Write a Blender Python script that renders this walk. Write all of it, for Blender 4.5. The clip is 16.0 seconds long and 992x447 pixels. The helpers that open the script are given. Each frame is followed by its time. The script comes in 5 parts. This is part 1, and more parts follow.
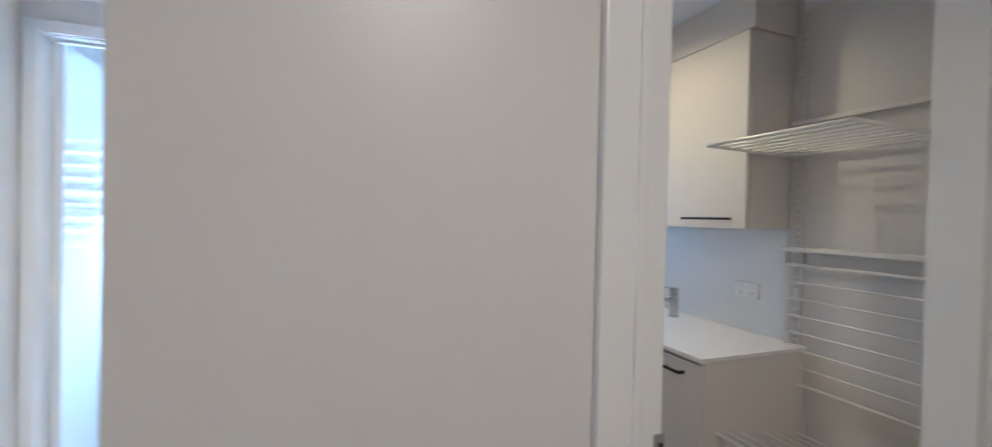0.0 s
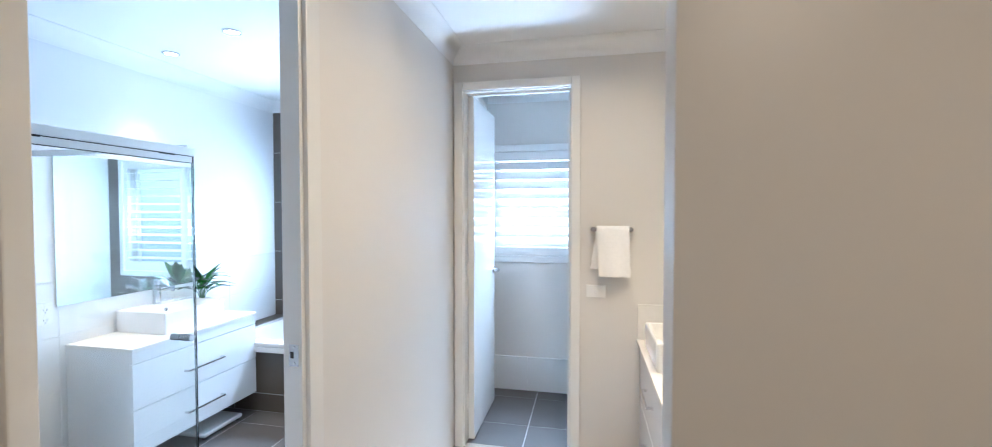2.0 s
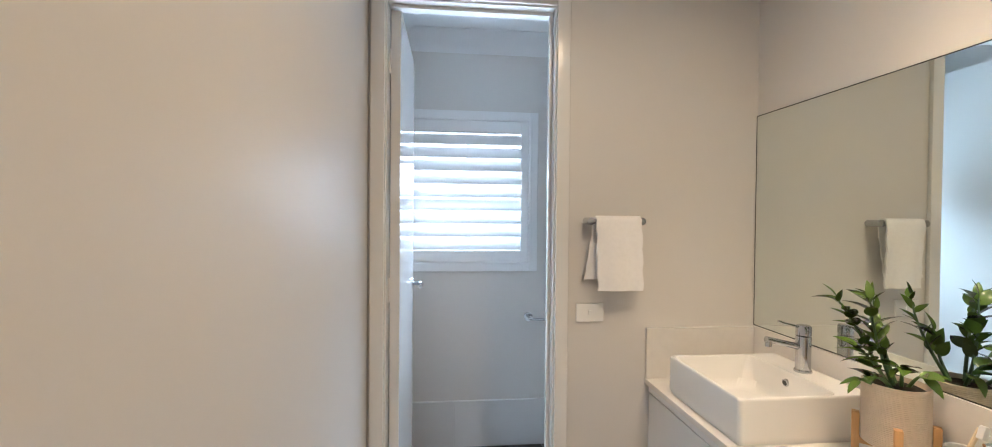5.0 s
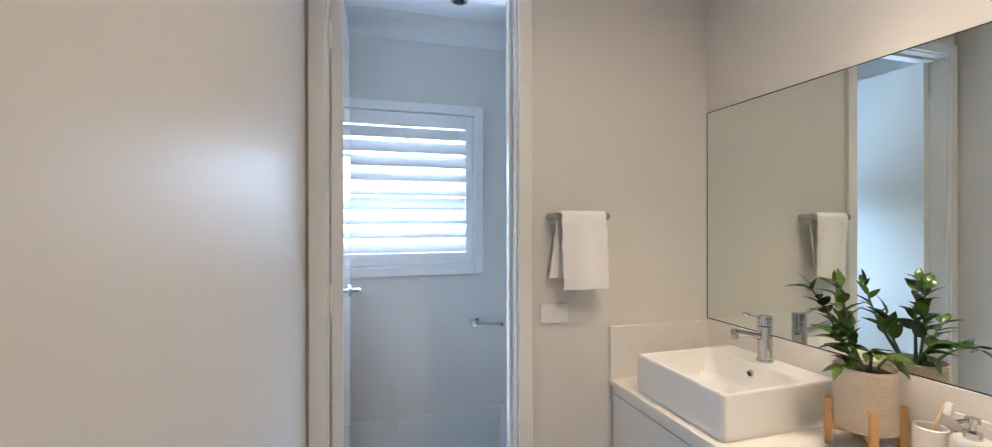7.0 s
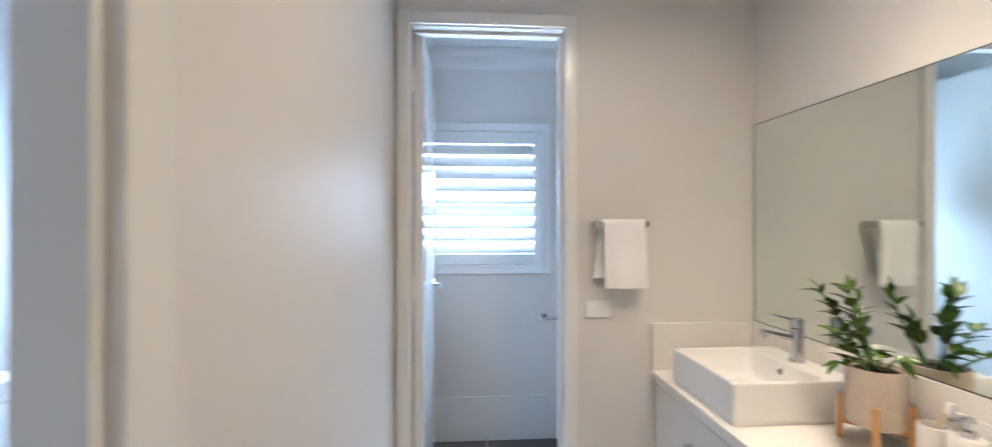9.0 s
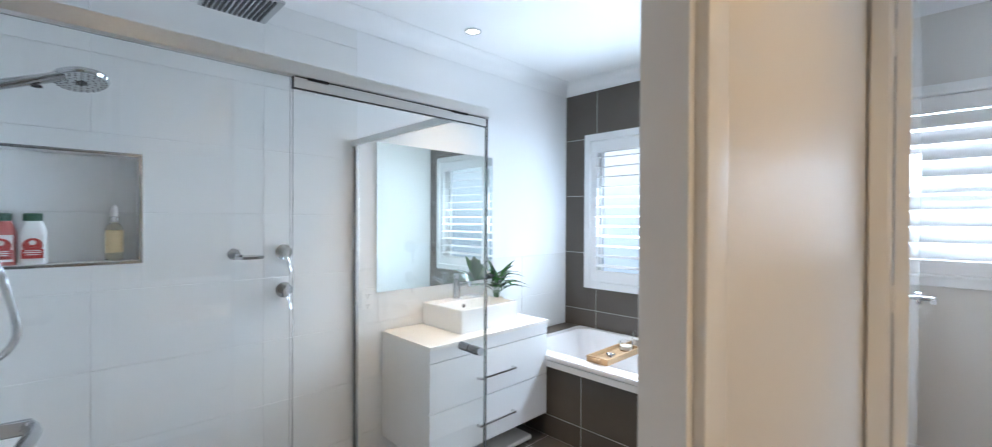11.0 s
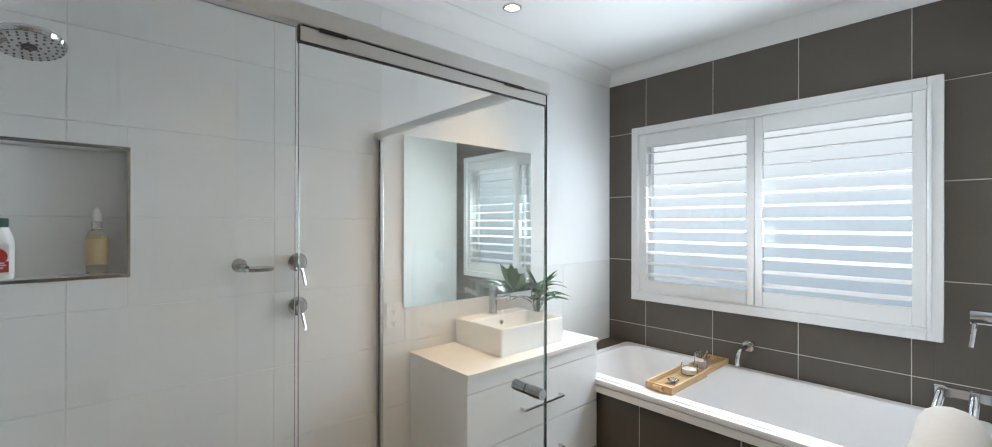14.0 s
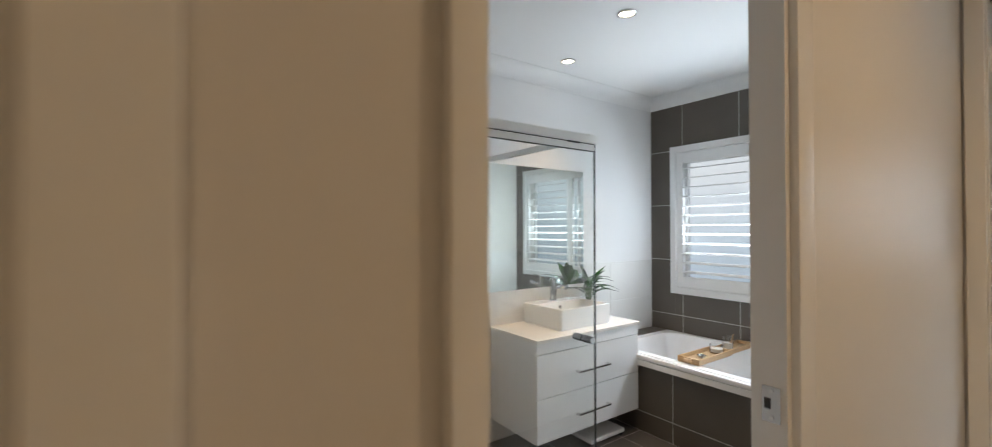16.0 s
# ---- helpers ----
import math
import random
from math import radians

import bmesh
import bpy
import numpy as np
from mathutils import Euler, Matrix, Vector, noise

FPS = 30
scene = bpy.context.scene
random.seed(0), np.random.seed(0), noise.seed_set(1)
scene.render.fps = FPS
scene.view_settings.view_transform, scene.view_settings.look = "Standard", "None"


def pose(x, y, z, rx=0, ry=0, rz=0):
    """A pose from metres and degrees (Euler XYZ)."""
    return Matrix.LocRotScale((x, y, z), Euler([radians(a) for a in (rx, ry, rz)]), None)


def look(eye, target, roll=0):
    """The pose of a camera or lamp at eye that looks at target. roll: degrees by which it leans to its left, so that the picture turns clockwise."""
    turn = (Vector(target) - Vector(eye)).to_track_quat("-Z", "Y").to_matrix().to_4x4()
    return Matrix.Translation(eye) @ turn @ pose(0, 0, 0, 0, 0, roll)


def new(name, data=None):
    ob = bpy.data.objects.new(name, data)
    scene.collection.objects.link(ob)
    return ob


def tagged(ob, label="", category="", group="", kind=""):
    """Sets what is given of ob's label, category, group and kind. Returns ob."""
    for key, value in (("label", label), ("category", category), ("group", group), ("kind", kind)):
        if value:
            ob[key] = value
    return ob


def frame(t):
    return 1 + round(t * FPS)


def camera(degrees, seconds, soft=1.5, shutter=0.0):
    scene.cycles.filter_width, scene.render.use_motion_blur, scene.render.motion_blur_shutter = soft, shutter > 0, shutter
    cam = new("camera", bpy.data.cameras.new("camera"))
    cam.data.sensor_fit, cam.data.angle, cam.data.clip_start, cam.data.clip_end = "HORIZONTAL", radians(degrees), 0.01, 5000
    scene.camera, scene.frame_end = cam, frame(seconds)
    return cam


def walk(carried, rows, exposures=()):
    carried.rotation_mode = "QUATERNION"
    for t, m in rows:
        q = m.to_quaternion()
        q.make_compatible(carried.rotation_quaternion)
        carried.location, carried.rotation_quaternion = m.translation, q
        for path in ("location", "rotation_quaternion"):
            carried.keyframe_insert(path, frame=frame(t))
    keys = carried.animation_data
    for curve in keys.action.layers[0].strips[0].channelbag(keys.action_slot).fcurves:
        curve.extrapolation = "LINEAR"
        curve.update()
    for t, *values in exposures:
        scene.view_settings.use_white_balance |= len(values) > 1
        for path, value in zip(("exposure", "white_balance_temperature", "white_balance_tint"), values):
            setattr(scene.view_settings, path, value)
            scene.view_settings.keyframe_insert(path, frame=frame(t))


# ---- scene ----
cam = camera(96.3, 16.0, soft=1.0, shutter=0.5)
PATH = [
    (0, (0.114, 0.213, 1.374), (0.819, 2.084, 1.349), 1.3),
    (0.5, (0.029, 0.136, 1.389), (0.336, 2.111, 1.337), 0.4),
    (1, (-0.172, 0.021, 1.373), (-0.137, 2.021, 1.327), -0.1),
    (1.5, (-0.192, -0.034, 1.382), (-0.415, 1.953, 1.324), -0.0),
    (2, (-0.258, 0.018, 1.379), (-0.661, 1.976, 1.323), -0.0),
    (2.5, (-0.321, 0.136, 1.366), (-0.753, 2.088, 1.308), -0.0),
    (3, (-0.452, 0.275, 1.344), (-0.854, 2.234, 1.294), -0.0),
    (3.5, (-0.543, 0.412, 1.338), (-0.846, 2.388, 1.286), -0.1),
    (4, (-0.615, 0.601, 1.304), (-0.742, 2.597, 1.269), 0.1),
    (4.2, (-0.63, 0.675, 1.307), (-0.688, 2.674, 1.269), 0.1),
    (6.3, (-0.865, 1.045, 1.258), (-0.391, 2.988, 1.257), 0.4),
    (6.5, (-0.856, 1.053, 1.26), (-0.367, 2.992, 1.259), 0.1),
    (7, (-0.847, 1.054, 1.258), (-0.283, 2.973, 1.257), -0.1),
    (7.5, (-0.818, 1.024, 1.257), (-0.196, 2.925, 1.262), -0.1),
    (8, (-0.785, 0.959, 1.267), (-0.127, 2.848, 1.27), -0.1),
    (8.5, (-0.746, 0.853, 1.281), (-0.162, 2.765, 1.281), -0.1),
    (9, (-0.742, 0.741, 1.279), (-0.607, 2.736, 1.284), 0.0),
    (9.5, (-0.757, 0.647, 1.282), (-1.152, 2.608, 1.284), 0.2),
    (10, (-0.783, 0.581, 1.267), (-1.631, 2.392, 1.283), 0.2),
    (10.2, (-0.777, 0.583, 1.276), (-1.79, 2.308, 1.282), 0.3),
    (12.3, (-0.972, 0.677, 1.261), (-2.585, 1.859, 1.261), 0.1),
    (12.5, (-0.995, 0.691, 1.261), (-2.607, 1.874, 1.26), 0.1),
    (13, (-1.062, 0.724, 1.258), (-2.668, 1.916, 1.256), 0.1),
    (13.5, (-1.113, 0.745, 1.261), (-2.682, 1.985, 1.26), 0.2),
    (14, (-1.125, 0.743, 1.273), (-2.618, 2.075, 1.274), 0.1),
    (14.5, (-1.027, 0.683, 1.286), (-2.519, 2.015, 1.294), -0.1),
    (15, (-0.868, 0.565, 1.299), (-2.380, 1.873, 1.314), -0.1),
    (15.5, (-0.777, 0.454, 1.291), (-2.319, 1.727, 1.310), -0.1),
    (16, (-0.699, 0.279, 1.280), (-2.329, 1.436, 1.301), -0.1),
]
EXPOSURES = [(0, 1.2, 4080, 4), (0.5, 1.13, 4100, 4), (1.0, 1.12, 4130, 4), (1.6, 1.06, 4400, 4), (2.0, 0.97, 4600, 4), (2.5, 0.87, 4950, 5), (3.5, 0.47, 5250, 6), (4.1, 0.46, 5300, 6), (6.3, 0.4, 4840, 6), (7, 0.44, 4840, 6), (8.5, 0.54, 4780, 6), (9.2, 0.62, 4740, 6), (10, 0.55, 4880, 7), (12.4, 0.34, 6000, 7), (13.3, 0.22, 6060, 7), (14, 0.09, 6110, 7), (14.6, 0.02, 6040, 8), (15.5, -0.08, 5850, 8), (16, -0.15, 6120, 8)]
walk(cam, [(t, look(eye, target, roll)) for t, eye, target, roll in PATH], EXPOSURES)

# ---- plan, in metres ----
HALL_W = -1.02      # hall face of the wall between hall and bathroom
BATH_E = -1.07      # bathroom face of the same wall, beside the doorway
BATH_E2 = -1.12     # and where it is tiled, along the tub
BATH_W = -2.90      # bathroom wall with niche, vanity and mirror
BATH_S = 0.388      # shower's end wall
NORTH = 3.38        # outer wall, inside face
DOOR_WALL = 2.50    # wall with the toilet's door, nook face
MIRROR_WALL = 0.45  # nook wall with the mirror
NIB_Y, NIB_X = 0.81, -0.115
CEIL = 2.30
HALL_S, HALL_E = -1.5, 2.1
LAUN_E, LAUN_N = 1.87, 2.6

# ---- world and light ----
world = bpy.data.worlds.new("sky")
scene.world = world
world.use_nodes = True
wn = world.node_tree
sky = wn.nodes.new("ShaderNodeTexSky")
sky.sky_type, sky.sun_disc = 'NISHITA', False
sky.sun_elevation, sky.sun_rotation = radians(40), radians(200)
wn.links.new(sky.outputs["Color"], wn.nodes["Background"].inputs["Color"])
wn.nodes["Background"].inputs["Strength"].default_value = 0.1


def lamp(name, m, kind, power, colour, size=0.1, size_y=None, spread=None):
    data = bpy.data.lights.new(name, kind)
    data.energy, data.color = power, colour
    if kind == 'AREA':
        data.shape = 'DISK' if size_y is None else 'RECTANGLE'
        data.size = size
        if size_y is not None:
            data.size_y = size_y
        if spread is not None:
            data.spread = radians(spread)
    elif kind == 'SUN':
        data.angle = radians(size)
    else:
        data.shadow_soft_size = size
        if kind == 'SPOT':
            data.spot_size, data.spot_blend = radians(spread or 120), 0.6
    ob = new(name, data)
    ob.matrix_world = m
    return ob


DAY = (0.86, 0.94, 1.0)
WARM = (1.0, 0.655, 0.35)
WARMER = (1.0, 0.60, 0.22)
lamp("overcast_sun", look((0, 8, 10), (0, 4.5, 0)), 'SUN', 1.0, (1.0, 0.97, 0.92), 12)
# lamps just inside the shutters, for daylight thrown up and down by the louvres
for name, wx, wz, wide, up, down, slope, fan in (("bath_window_light", -1.99, 1.34, 1.25, 7.2, 11.0, 0.96, 94), ("toilet_window_light", -0.62, 1.42, 0.58, 4.2, 7, 1.04, 88)):
    lamp(name, look((wx, NORTH - 0.06, wz), (wx, NORTH - 1.06, wz + slope)), 'AREA', up, DAY, wide, 0.40, fan)
    lamp(name, look((wx, NORTH - 0.06, wz), (wx, NORTH - 1.06, wz - slope)), 'AREA', down, DAY, wide, 0.40, fan)
# added narrow lamp that carries the window's daylight towards the shower
lamp("bath_window_light", look((-1.99, NORTH - 0.06, 1.34), (-2.33, NORTH - 1.0, 1.34)), 'AREA', 1.5, DAY, 1.15, 0.75, 32)
# added side lamps standing in the room, to brighten west wall and vanity drawers
for wx, way, power, wide in ((-1.75, -1.0, 1.1, 60), (-2.2, 1.0, 4.5, 110)):
    lamp("bath_window_light", look((wx, NORTH - 0.25, 1.34), (wx + way, NORTH - 0.35, 1.30)), 'AREA', power, DAY, 0.24, 0.75, wide)
lamp("laundry_window_light", look((1.20, LAUN_N + 0.1, 1.45), (1.20, 1.0, 0.9)), 'AREA', 0.25, DAY, 0.8, 0.8)
# the one at (0.10, 1.80) is added, unseen, to brighten the nook bench
DOWNLIGHTS = [(-2.05, 2.00, 3.8, 125), (-2.645, 2.20, 1.7, 75), (-0.16, 1.44, 7.2, 164), (0.10, 1.80, 2.4, 74), (0.40, -0.30, 7.4, 172), (1.12, 1.86, 2.9, 160)]
for lx, ly, power, wide in DOWNLIGHTS:
    lamp("downlight_glow", look((lx, ly, CEIL - 0.025), (lx, ly, 0)), 'AREA', power, WARM if lx < 1 else WARMER, 0.10, None, wide)


# ---- materials ----
def mat(name, col, rough=0.5, metal=0.0, var=0.05, scale=3.0, bump=0.0, bscale=120.0, spec=0.5, coat=0.0, grain=None, rvar=0.0, tint=None, random_hue=0.0):
    """Principled surface with large and small variation, and fine relief."""
    m = bpy.data.materials.new(name)
    m.use_nodes = True
    nt = m.node_tree
    b = nt.nodes["Principled BSDF"]
    b.inputs["Roughness"].default_value = rough
    b.inputs["Metallic"].default_value = metal
    b.inputs["Specular IOR Level"].default_value = spec
    b.inputs["Coat Weight"].default_value = coat
    b.inputs["Coat Roughness"].default_value = 0.06
    tc = nt.nodes.new("ShaderNodeTexCoord")
    mp = nt.nodes.new("ShaderNodeMapping")
    nt.links.new(tc.outputs["Object"], mp.inputs["Vector"])
    if grain:
        mp.inputs["Scale"].default_value = grain
    big = nt.nodes.new("ShaderNodeTexNoise")
    big.inputs["Scale"].default_value, big.inputs["Detail"].default_value = scale, 4
    fine = nt.nodes.new("ShaderNodeTexNoise")
    fine.inputs["Scale"].default_value, fine.inputs["Detail"].default_value = bscale, 5
    nt.links.new(mp.outputs[0], big.inputs["Vector"])
    nt.links.new(mp.outputs[0], fine.inputs["Vector"])
    add = nt.nodes.new("ShaderNodeMath")
    add.operation = 'MULTIPLY_ADD'
    nt.links.new(fine.outputs["Fac"], add.inputs[0])
    add.inputs[1].default_value = 0.35
    nt.links.new(big.outputs["Fac"], add.inputs[2])
    ramp = nt.nodes.new("ShaderNodeMapRange")
    ramp.inputs["From Min"].default_value, ramp.inputs["From Max"].default_value = 0.35, 1.0
    nt.links.new(add.outputs[0], ramp.inputs["Value"])
    mix = nt.nodes.new("ShaderNodeMix")
    mix.data_type = 'RGBA'
    dark = tuple(c * (1 - var) for c in (tint or col))
    mix.inputs["A"].default_value = (*dark, 1)
    mix.inputs["B"].default_value = (*[min(1, c * (1 + var)) for c in col], 1)
    nt.links.new(ramp.outputs[0], mix.inputs["Factor"])
    out = mix.outputs["Result"]
    if random_hue:
        info = nt.nodes.new("ShaderNodeObjectInfo")
        hsv = nt.nodes.new("ShaderNodeHueSaturation")
        mr = nt.nodes.new("ShaderNodeMapRange")
        mr.inputs["To Min"].default_value, mr.inputs["To Max"].default_value = 1 - random_hue, 1 + random_hue
        nt.links.new(info.outputs["Random"], mr.inputs["Value"])
        nt.links.new(mr.outputs[0], hsv.inputs["Value"])
        nt.links.new(out, hsv.inputs["Color"])
        out = hsv.outputs["Color"]
    nt.links.new(out, b.inputs["Base Color"])
    if rvar:
        rr = nt.nodes.new("ShaderNodeMapRange")
        rr.inputs["To Min"].default_value, rr.inputs["To Max"].default_value = max(0.0, rough - rvar), rough + rvar
        nt.links.new(big.outputs["Fac"], rr.inputs["Value"])
        nt.links.new(rr.outputs[0], b.inputs["Roughness"])
    if bump:
        bp = nt.nodes.new("ShaderNodeBump")
        bp.inputs["Strength"].default_value, bp.inputs["Distance"].default_value = bump, 0.002
        nt.links.new(fine.outputs["Fac"], bp.inputs["Height"])
        nt.links.new(bp.outputs[0], b.inputs["Normal"])
    return m


def glass(name, col=(0.93, 0.98, 0.96), rough=0.0, ior=1.45):
    m = bpy.data.materials.new(name)
    m.use_nodes = True
    b = m.node_tree.nodes["Principled BSDF"]
    b.inputs["Base Color"].default_value = (*col, 1)
    b.inputs["Roughness"].default_value = rough
    b.inputs["Transmission Weight"].default_value = 1.0
    b.inputs["IOR"].default_value = ior
    return m


def glow(name, col, strength):
    m = bpy.data.materials.new(name)
    m.use_nodes = True
    b = m.node_tree.nodes["Principled BSDF"]
    b.inputs["Base Color"].default_value = (*col, 1)
    b.inputs["Emission Color"].default_value = (*col, 1)
    b.inputs["Emission Strength"].default_value = strength
    return m


M_WALL = mat("wall_paint_low_sheen", (0.70, 0.675, 0.64), 0.41, var=0.015, scale=1.5, bump=0.05, bscale=260, rvar=0.03)
M_BATHWALL = mat("bathroom_paint", (0.78, 0.78, 0.785), 0.45, var=0.012, scale=1.5, bump=0.05, bscale=260)
M_CEIL = mat("ceiling_paint", (0.82, 0.82, 0.82), 0.7, var=0.012, scale=1.2, bump=0.05, bscale=200)
M_TRIM = mat("gloss_enamel_trim", (0.80, 0.79, 0.765), 0.22, var=0.012, scale=5, bump=0.03, bscale=60)
M_DOOR = mat("door_enamel", (0.80, 0.79, 0.77), 0.055, var=0.012, scale=4, bump=0.006, bscale=40, spec=0.6)
M_SHUT = mat("shutter_paint", (0.83, 0.83, 0.83), 0.35, var=0.01, scale=6)
M_WTILE = mat("white_wall_tile", (0.77, 0.77, 0.76), 0.27, var=0.012, scale=4, bump=0.02, bscale=30, random_hue=0.012)
M_BTILE = mat("brown_tile", (0.098, 0.082, 0.066), 0.40, var=0.10, scale=5, bump=0.06, bscale=90, random_hue=0.06)
M_FTILE = mat("dark_floor_tile", (0.105, 0.095, 0.088), 0.42, var=0.12, scale=5, bump=0.08, bscale=90, random_hue=0.06)
M_GROUT = mat("pale_grout", (0.64, 0.62, 0.59), 0.85, var=0.06, scale=20, bump=0.2, bscale=300)
M_WGROUT = mat("white_grout", (0.80, 0.80, 0.78), 0.85, var=0.05, scale=20, bump=0.2, bscale=300)
M_CARPET = mat("carpet", (0.42, 0.37, 0.31), 0.95, var=0.2, scale=60, bump=0.8, bscale=500, spec=0.1)
M_CAB = mat("white_gloss_cabinet", (0.80, 0.80, 0.80), 0.12, var=0.008, scale=3)
M_CABW = mat("cream_cabinet", (0.74, 0.69, 0.61), 0.5, var=0.012, scale=3)
M_STONE = mat("white_stone_top", (0.80, 0.775, 0.735), 0.2, var=0.03, scale=40, bscale=300)
M_CERAMIC = mat("white_ceramic", (0.83, 0.825, 0.81), 0.07, var=0.006, scale=3, coat=0.3)
M_TUB = mat("white_acrylic", (0.84, 0.84, 0.85), 0.13, var=0.006, scale=3)
M_CHROME = mat("chrome", (0.56, 0.57, 0.585), 0.06, metal=1.0, var=0.03, scale=20, rvar=0.02)
M_STEEL = mat("satin_aluminium", (0.66, 0.66, 0.65), 0.24, metal=1.0, var=0.05, scale=30, grain=(1, 1, 12))
M_ANOD = mat("matt_anodised_aluminium", (0.78, 0.78, 0.77), 0.40, metal=0.75, var=0.04, scale=30, grain=(1, 12, 12))
M_MIRROR = mat("silvered_mirror", (0.80, 0.845, 0.815), 0.0, metal=1.0, var=0.0, scale=2)
M_GLASS = glass("clear_glass", (0.985, 0.996, 0.992))
M_EDGE = glass("green_glass_edge", (0.30, 0.42, 0.38), 0.1)
M_BLACK = mat("black_plastic", (0.02, 0.02, 0.021), 0.4, var=0.1, scale=20)
M_TOWEL = mat("white_towel", (0.86, 0.85, 0.84), 0.95, var=0.03, scale=80, bump=0.35, bscale=420, spec=0.1)
M_SKYCARD = glow("overcast_glow", (0.93, 0.97, 1.0), 1.0)
nt = M_SKYCARD.node_tree
tc = nt.nodes.new("ShaderNodeTexCoord")
dot = nt.nodes.new("ShaderNodeVectorMath")
dot.operation = 'DOT_PRODUCT'
dot.inputs[1].default_value = (-0.16, 0, 1)
nt.links.new(tc.outputs["Object"], dot.inputs[0])
mr = nt.nodes.new("ShaderNodeMapRange")
mr.inputs["From Min"].default_value, mr.inputs["From Max"].default_value = 0.8, 2.5
nt.links.new(dot.outputs["Value"], mr.inputs["Value"])
cr = nt.nodes.new("ShaderNodeValToRGB")
cr.color_ramp.elements[0].color = (0.42, 0.49, 0.57, 1)
cr.color_ramp.elements[1].color = (1.0, 1.0, 1.0, 1)
cr.color_ramp.elements.new(0.5).color = (0.73, 0.81, 0.89, 1)
nt.links.new(mr.outputs[0], cr.inputs[0])
nt.links.new(cr.outputs["Color"], nt.nodes["Principled BSDF"].inputs["Emission Color"])
nt.nodes["Principled BSDF"].inputs["Emission Strength"].default_value = 0.82
nt.nodes["Principled BSDF"].inputs["Base Color"].default_value = (0.05, 0.05, 0.05, 1)


# ---- mesh tools ----
def box(bm, x0, x1, y0, y1, z0, z1, bevel=0.0, seg=2):
    r = bmesh.ops.create_cube(bm, size=1.0, matrix=Matrix.Translation(((x0 + x1) / 2, (y0 + y1) / 2, (z0 + z1) / 2)) @ Matrix.Diagonal((x1 - x0, y1 - y0, z1 - z0, 1)))
    if bevel:
        edges = list({e for v in r["verts"] for e in v.link_edges})
        bmesh.ops.bevel(bm, geom=edges, offset=bevel, segments=seg, profile=0.5, affect='EDGES')
    return bm


def boxes(*rows):
    bm = bmesh.new()
    for r in rows:
        box(bm, *r)
    return bm


def rod(bm, a, b, r, n=12, r2=None):
    a, b = Vector(a), Vector(b)
    m = Matrix.Translation((a + b) / 2) @ (b - a).to_track_quat("Z", "Y").to_matrix().to_4x4()
    bmesh.ops.create_cone(bm, cap_ends=True, segments=n, radius1=r, radius2=r if r2 is None else r2, depth=(b - a).length, matrix=m)
    return bm


def lathe(bm, profile, n=24, centre=(0, 0, 0), cap=True):
    """Turn a profile of (radius, height) round the z axis."""
    rings = []
    for r, z in profile:
        rings.append([bm.verts.new((centre[0] + r * math.cos(2 * math.pi * i / n), centre[1] + r * math.sin(2 * math.pi * i / n), centre[2] + z)) for i in range(n)])
    for p, q in zip(rings, rings[1:]):
        for i in range(n):
            bm.faces.new((p[i], p[(i + 1) % n], q[(i + 1) % n], q[i]))
    if cap:
        bm.faces.new(list(reversed(rings[0])))
        bm.faces.new(rings[-1])
    return bm


def tube(bm, points, r, n=10):
    """A round tube along a line of points."""
    pts = [Vector(p) for p in points]
    rings, side = [], None
    for i, p in enumerate(pts):
        d = (pts[min(i + 1, len(pts) - 1)] - pts[max(i - 1, 0)]).normalized()
        if side is None:
            side = d.orthogonal().normalized()
        side = (side - d * side.dot(d)).normalized()
        up = d.cross(side)
        rad = r(i / (len(pts) - 1)) if callable(r) else r
        rings.append([bm.verts.new(p + rad * (side * math.cos(2 * math.pi * k / n) + up * math.sin(2 * math.pi * k / n))) for k in range(n)])
    for a, b in zip(rings, rings[1:]):
        for k in range(n):
            bm.faces.new((a[k], a[(k + 1) % n], b[(k + 1) % n], b[k]))
    bm.faces.new(list(reversed(rings[0])))
    bm.faces.new(rings[-1])
    return bm


def arc(points, n=8):
    """A smooth line through the points."""
    pts = [Vector(p) for p in points]
    out = []
    for i in range(len(pts) - 1):
        p0, p1, p2, p3 = pts[max(i - 1, 0)], pts[i], pts[i + 1], pts[min(i + 2, len(pts) - 1)]
        for k in range(n):
            t = k / n
            out.append(0.5 * (2 * p1 + (p2 - p0) * t + (2 * p0 - 5 * p1 + 4 * p2 - p3) * t * t + (3 * p1 - p0 - 3 * p2 + p3) * t ** 3))
    return out + [pts[-1]]


def mesh_of(name, bm, material, smooth=35):
    """Mesh with shading normals weighted by face area, so that flat faces stay flat beside their rounded edges."""
    bmesh.ops.recalc_face_normals(bm, faces=bm.faces)
    bm.normal_update()
    normals = []
    if smooth:
        least = math.cos(radians(smooth))
        area = {f: f.calc_area() for f in bm.faces}
        for f in bm.faces:
            for v in f.verts:
                n = Vector((0, 0, 0))
                for g in v.link_faces:
                    if g.normal.dot(f.normal) > least:
                        n += g.normal * area[g]
                normals.append(n.normalized() if n.length else f.normal.copy())
    me = bpy.data.meshes.new(name)
    bm.to_mesh(me)
    bm.free()
    me.materials.append(material)
    if smooth:
        me.polygons.foreach_set("use_smooth", [True] * len(me.polygons))
        me.normals_split_custom_set(normals)
    return me


def base_of(ob):
    """Where the coordinates of ob's children start."""
    at = Vector((0, 0, 0))
    while ob:
        at += ob.location
        ob = ob.parent
    return at


def part(name, bm, material, parent, label="", smooth=35):
    """One mesh, given in world coordinates, as a part of a thing or of a part."""
    bmesh.ops.translate(bm, vec=-base_of(parent), verts=bm.verts)
    ob = new(name, mesh_of(name, bm, material, smooth))
    ob.parent = parent
    return tagged(ob, label) if label else ob


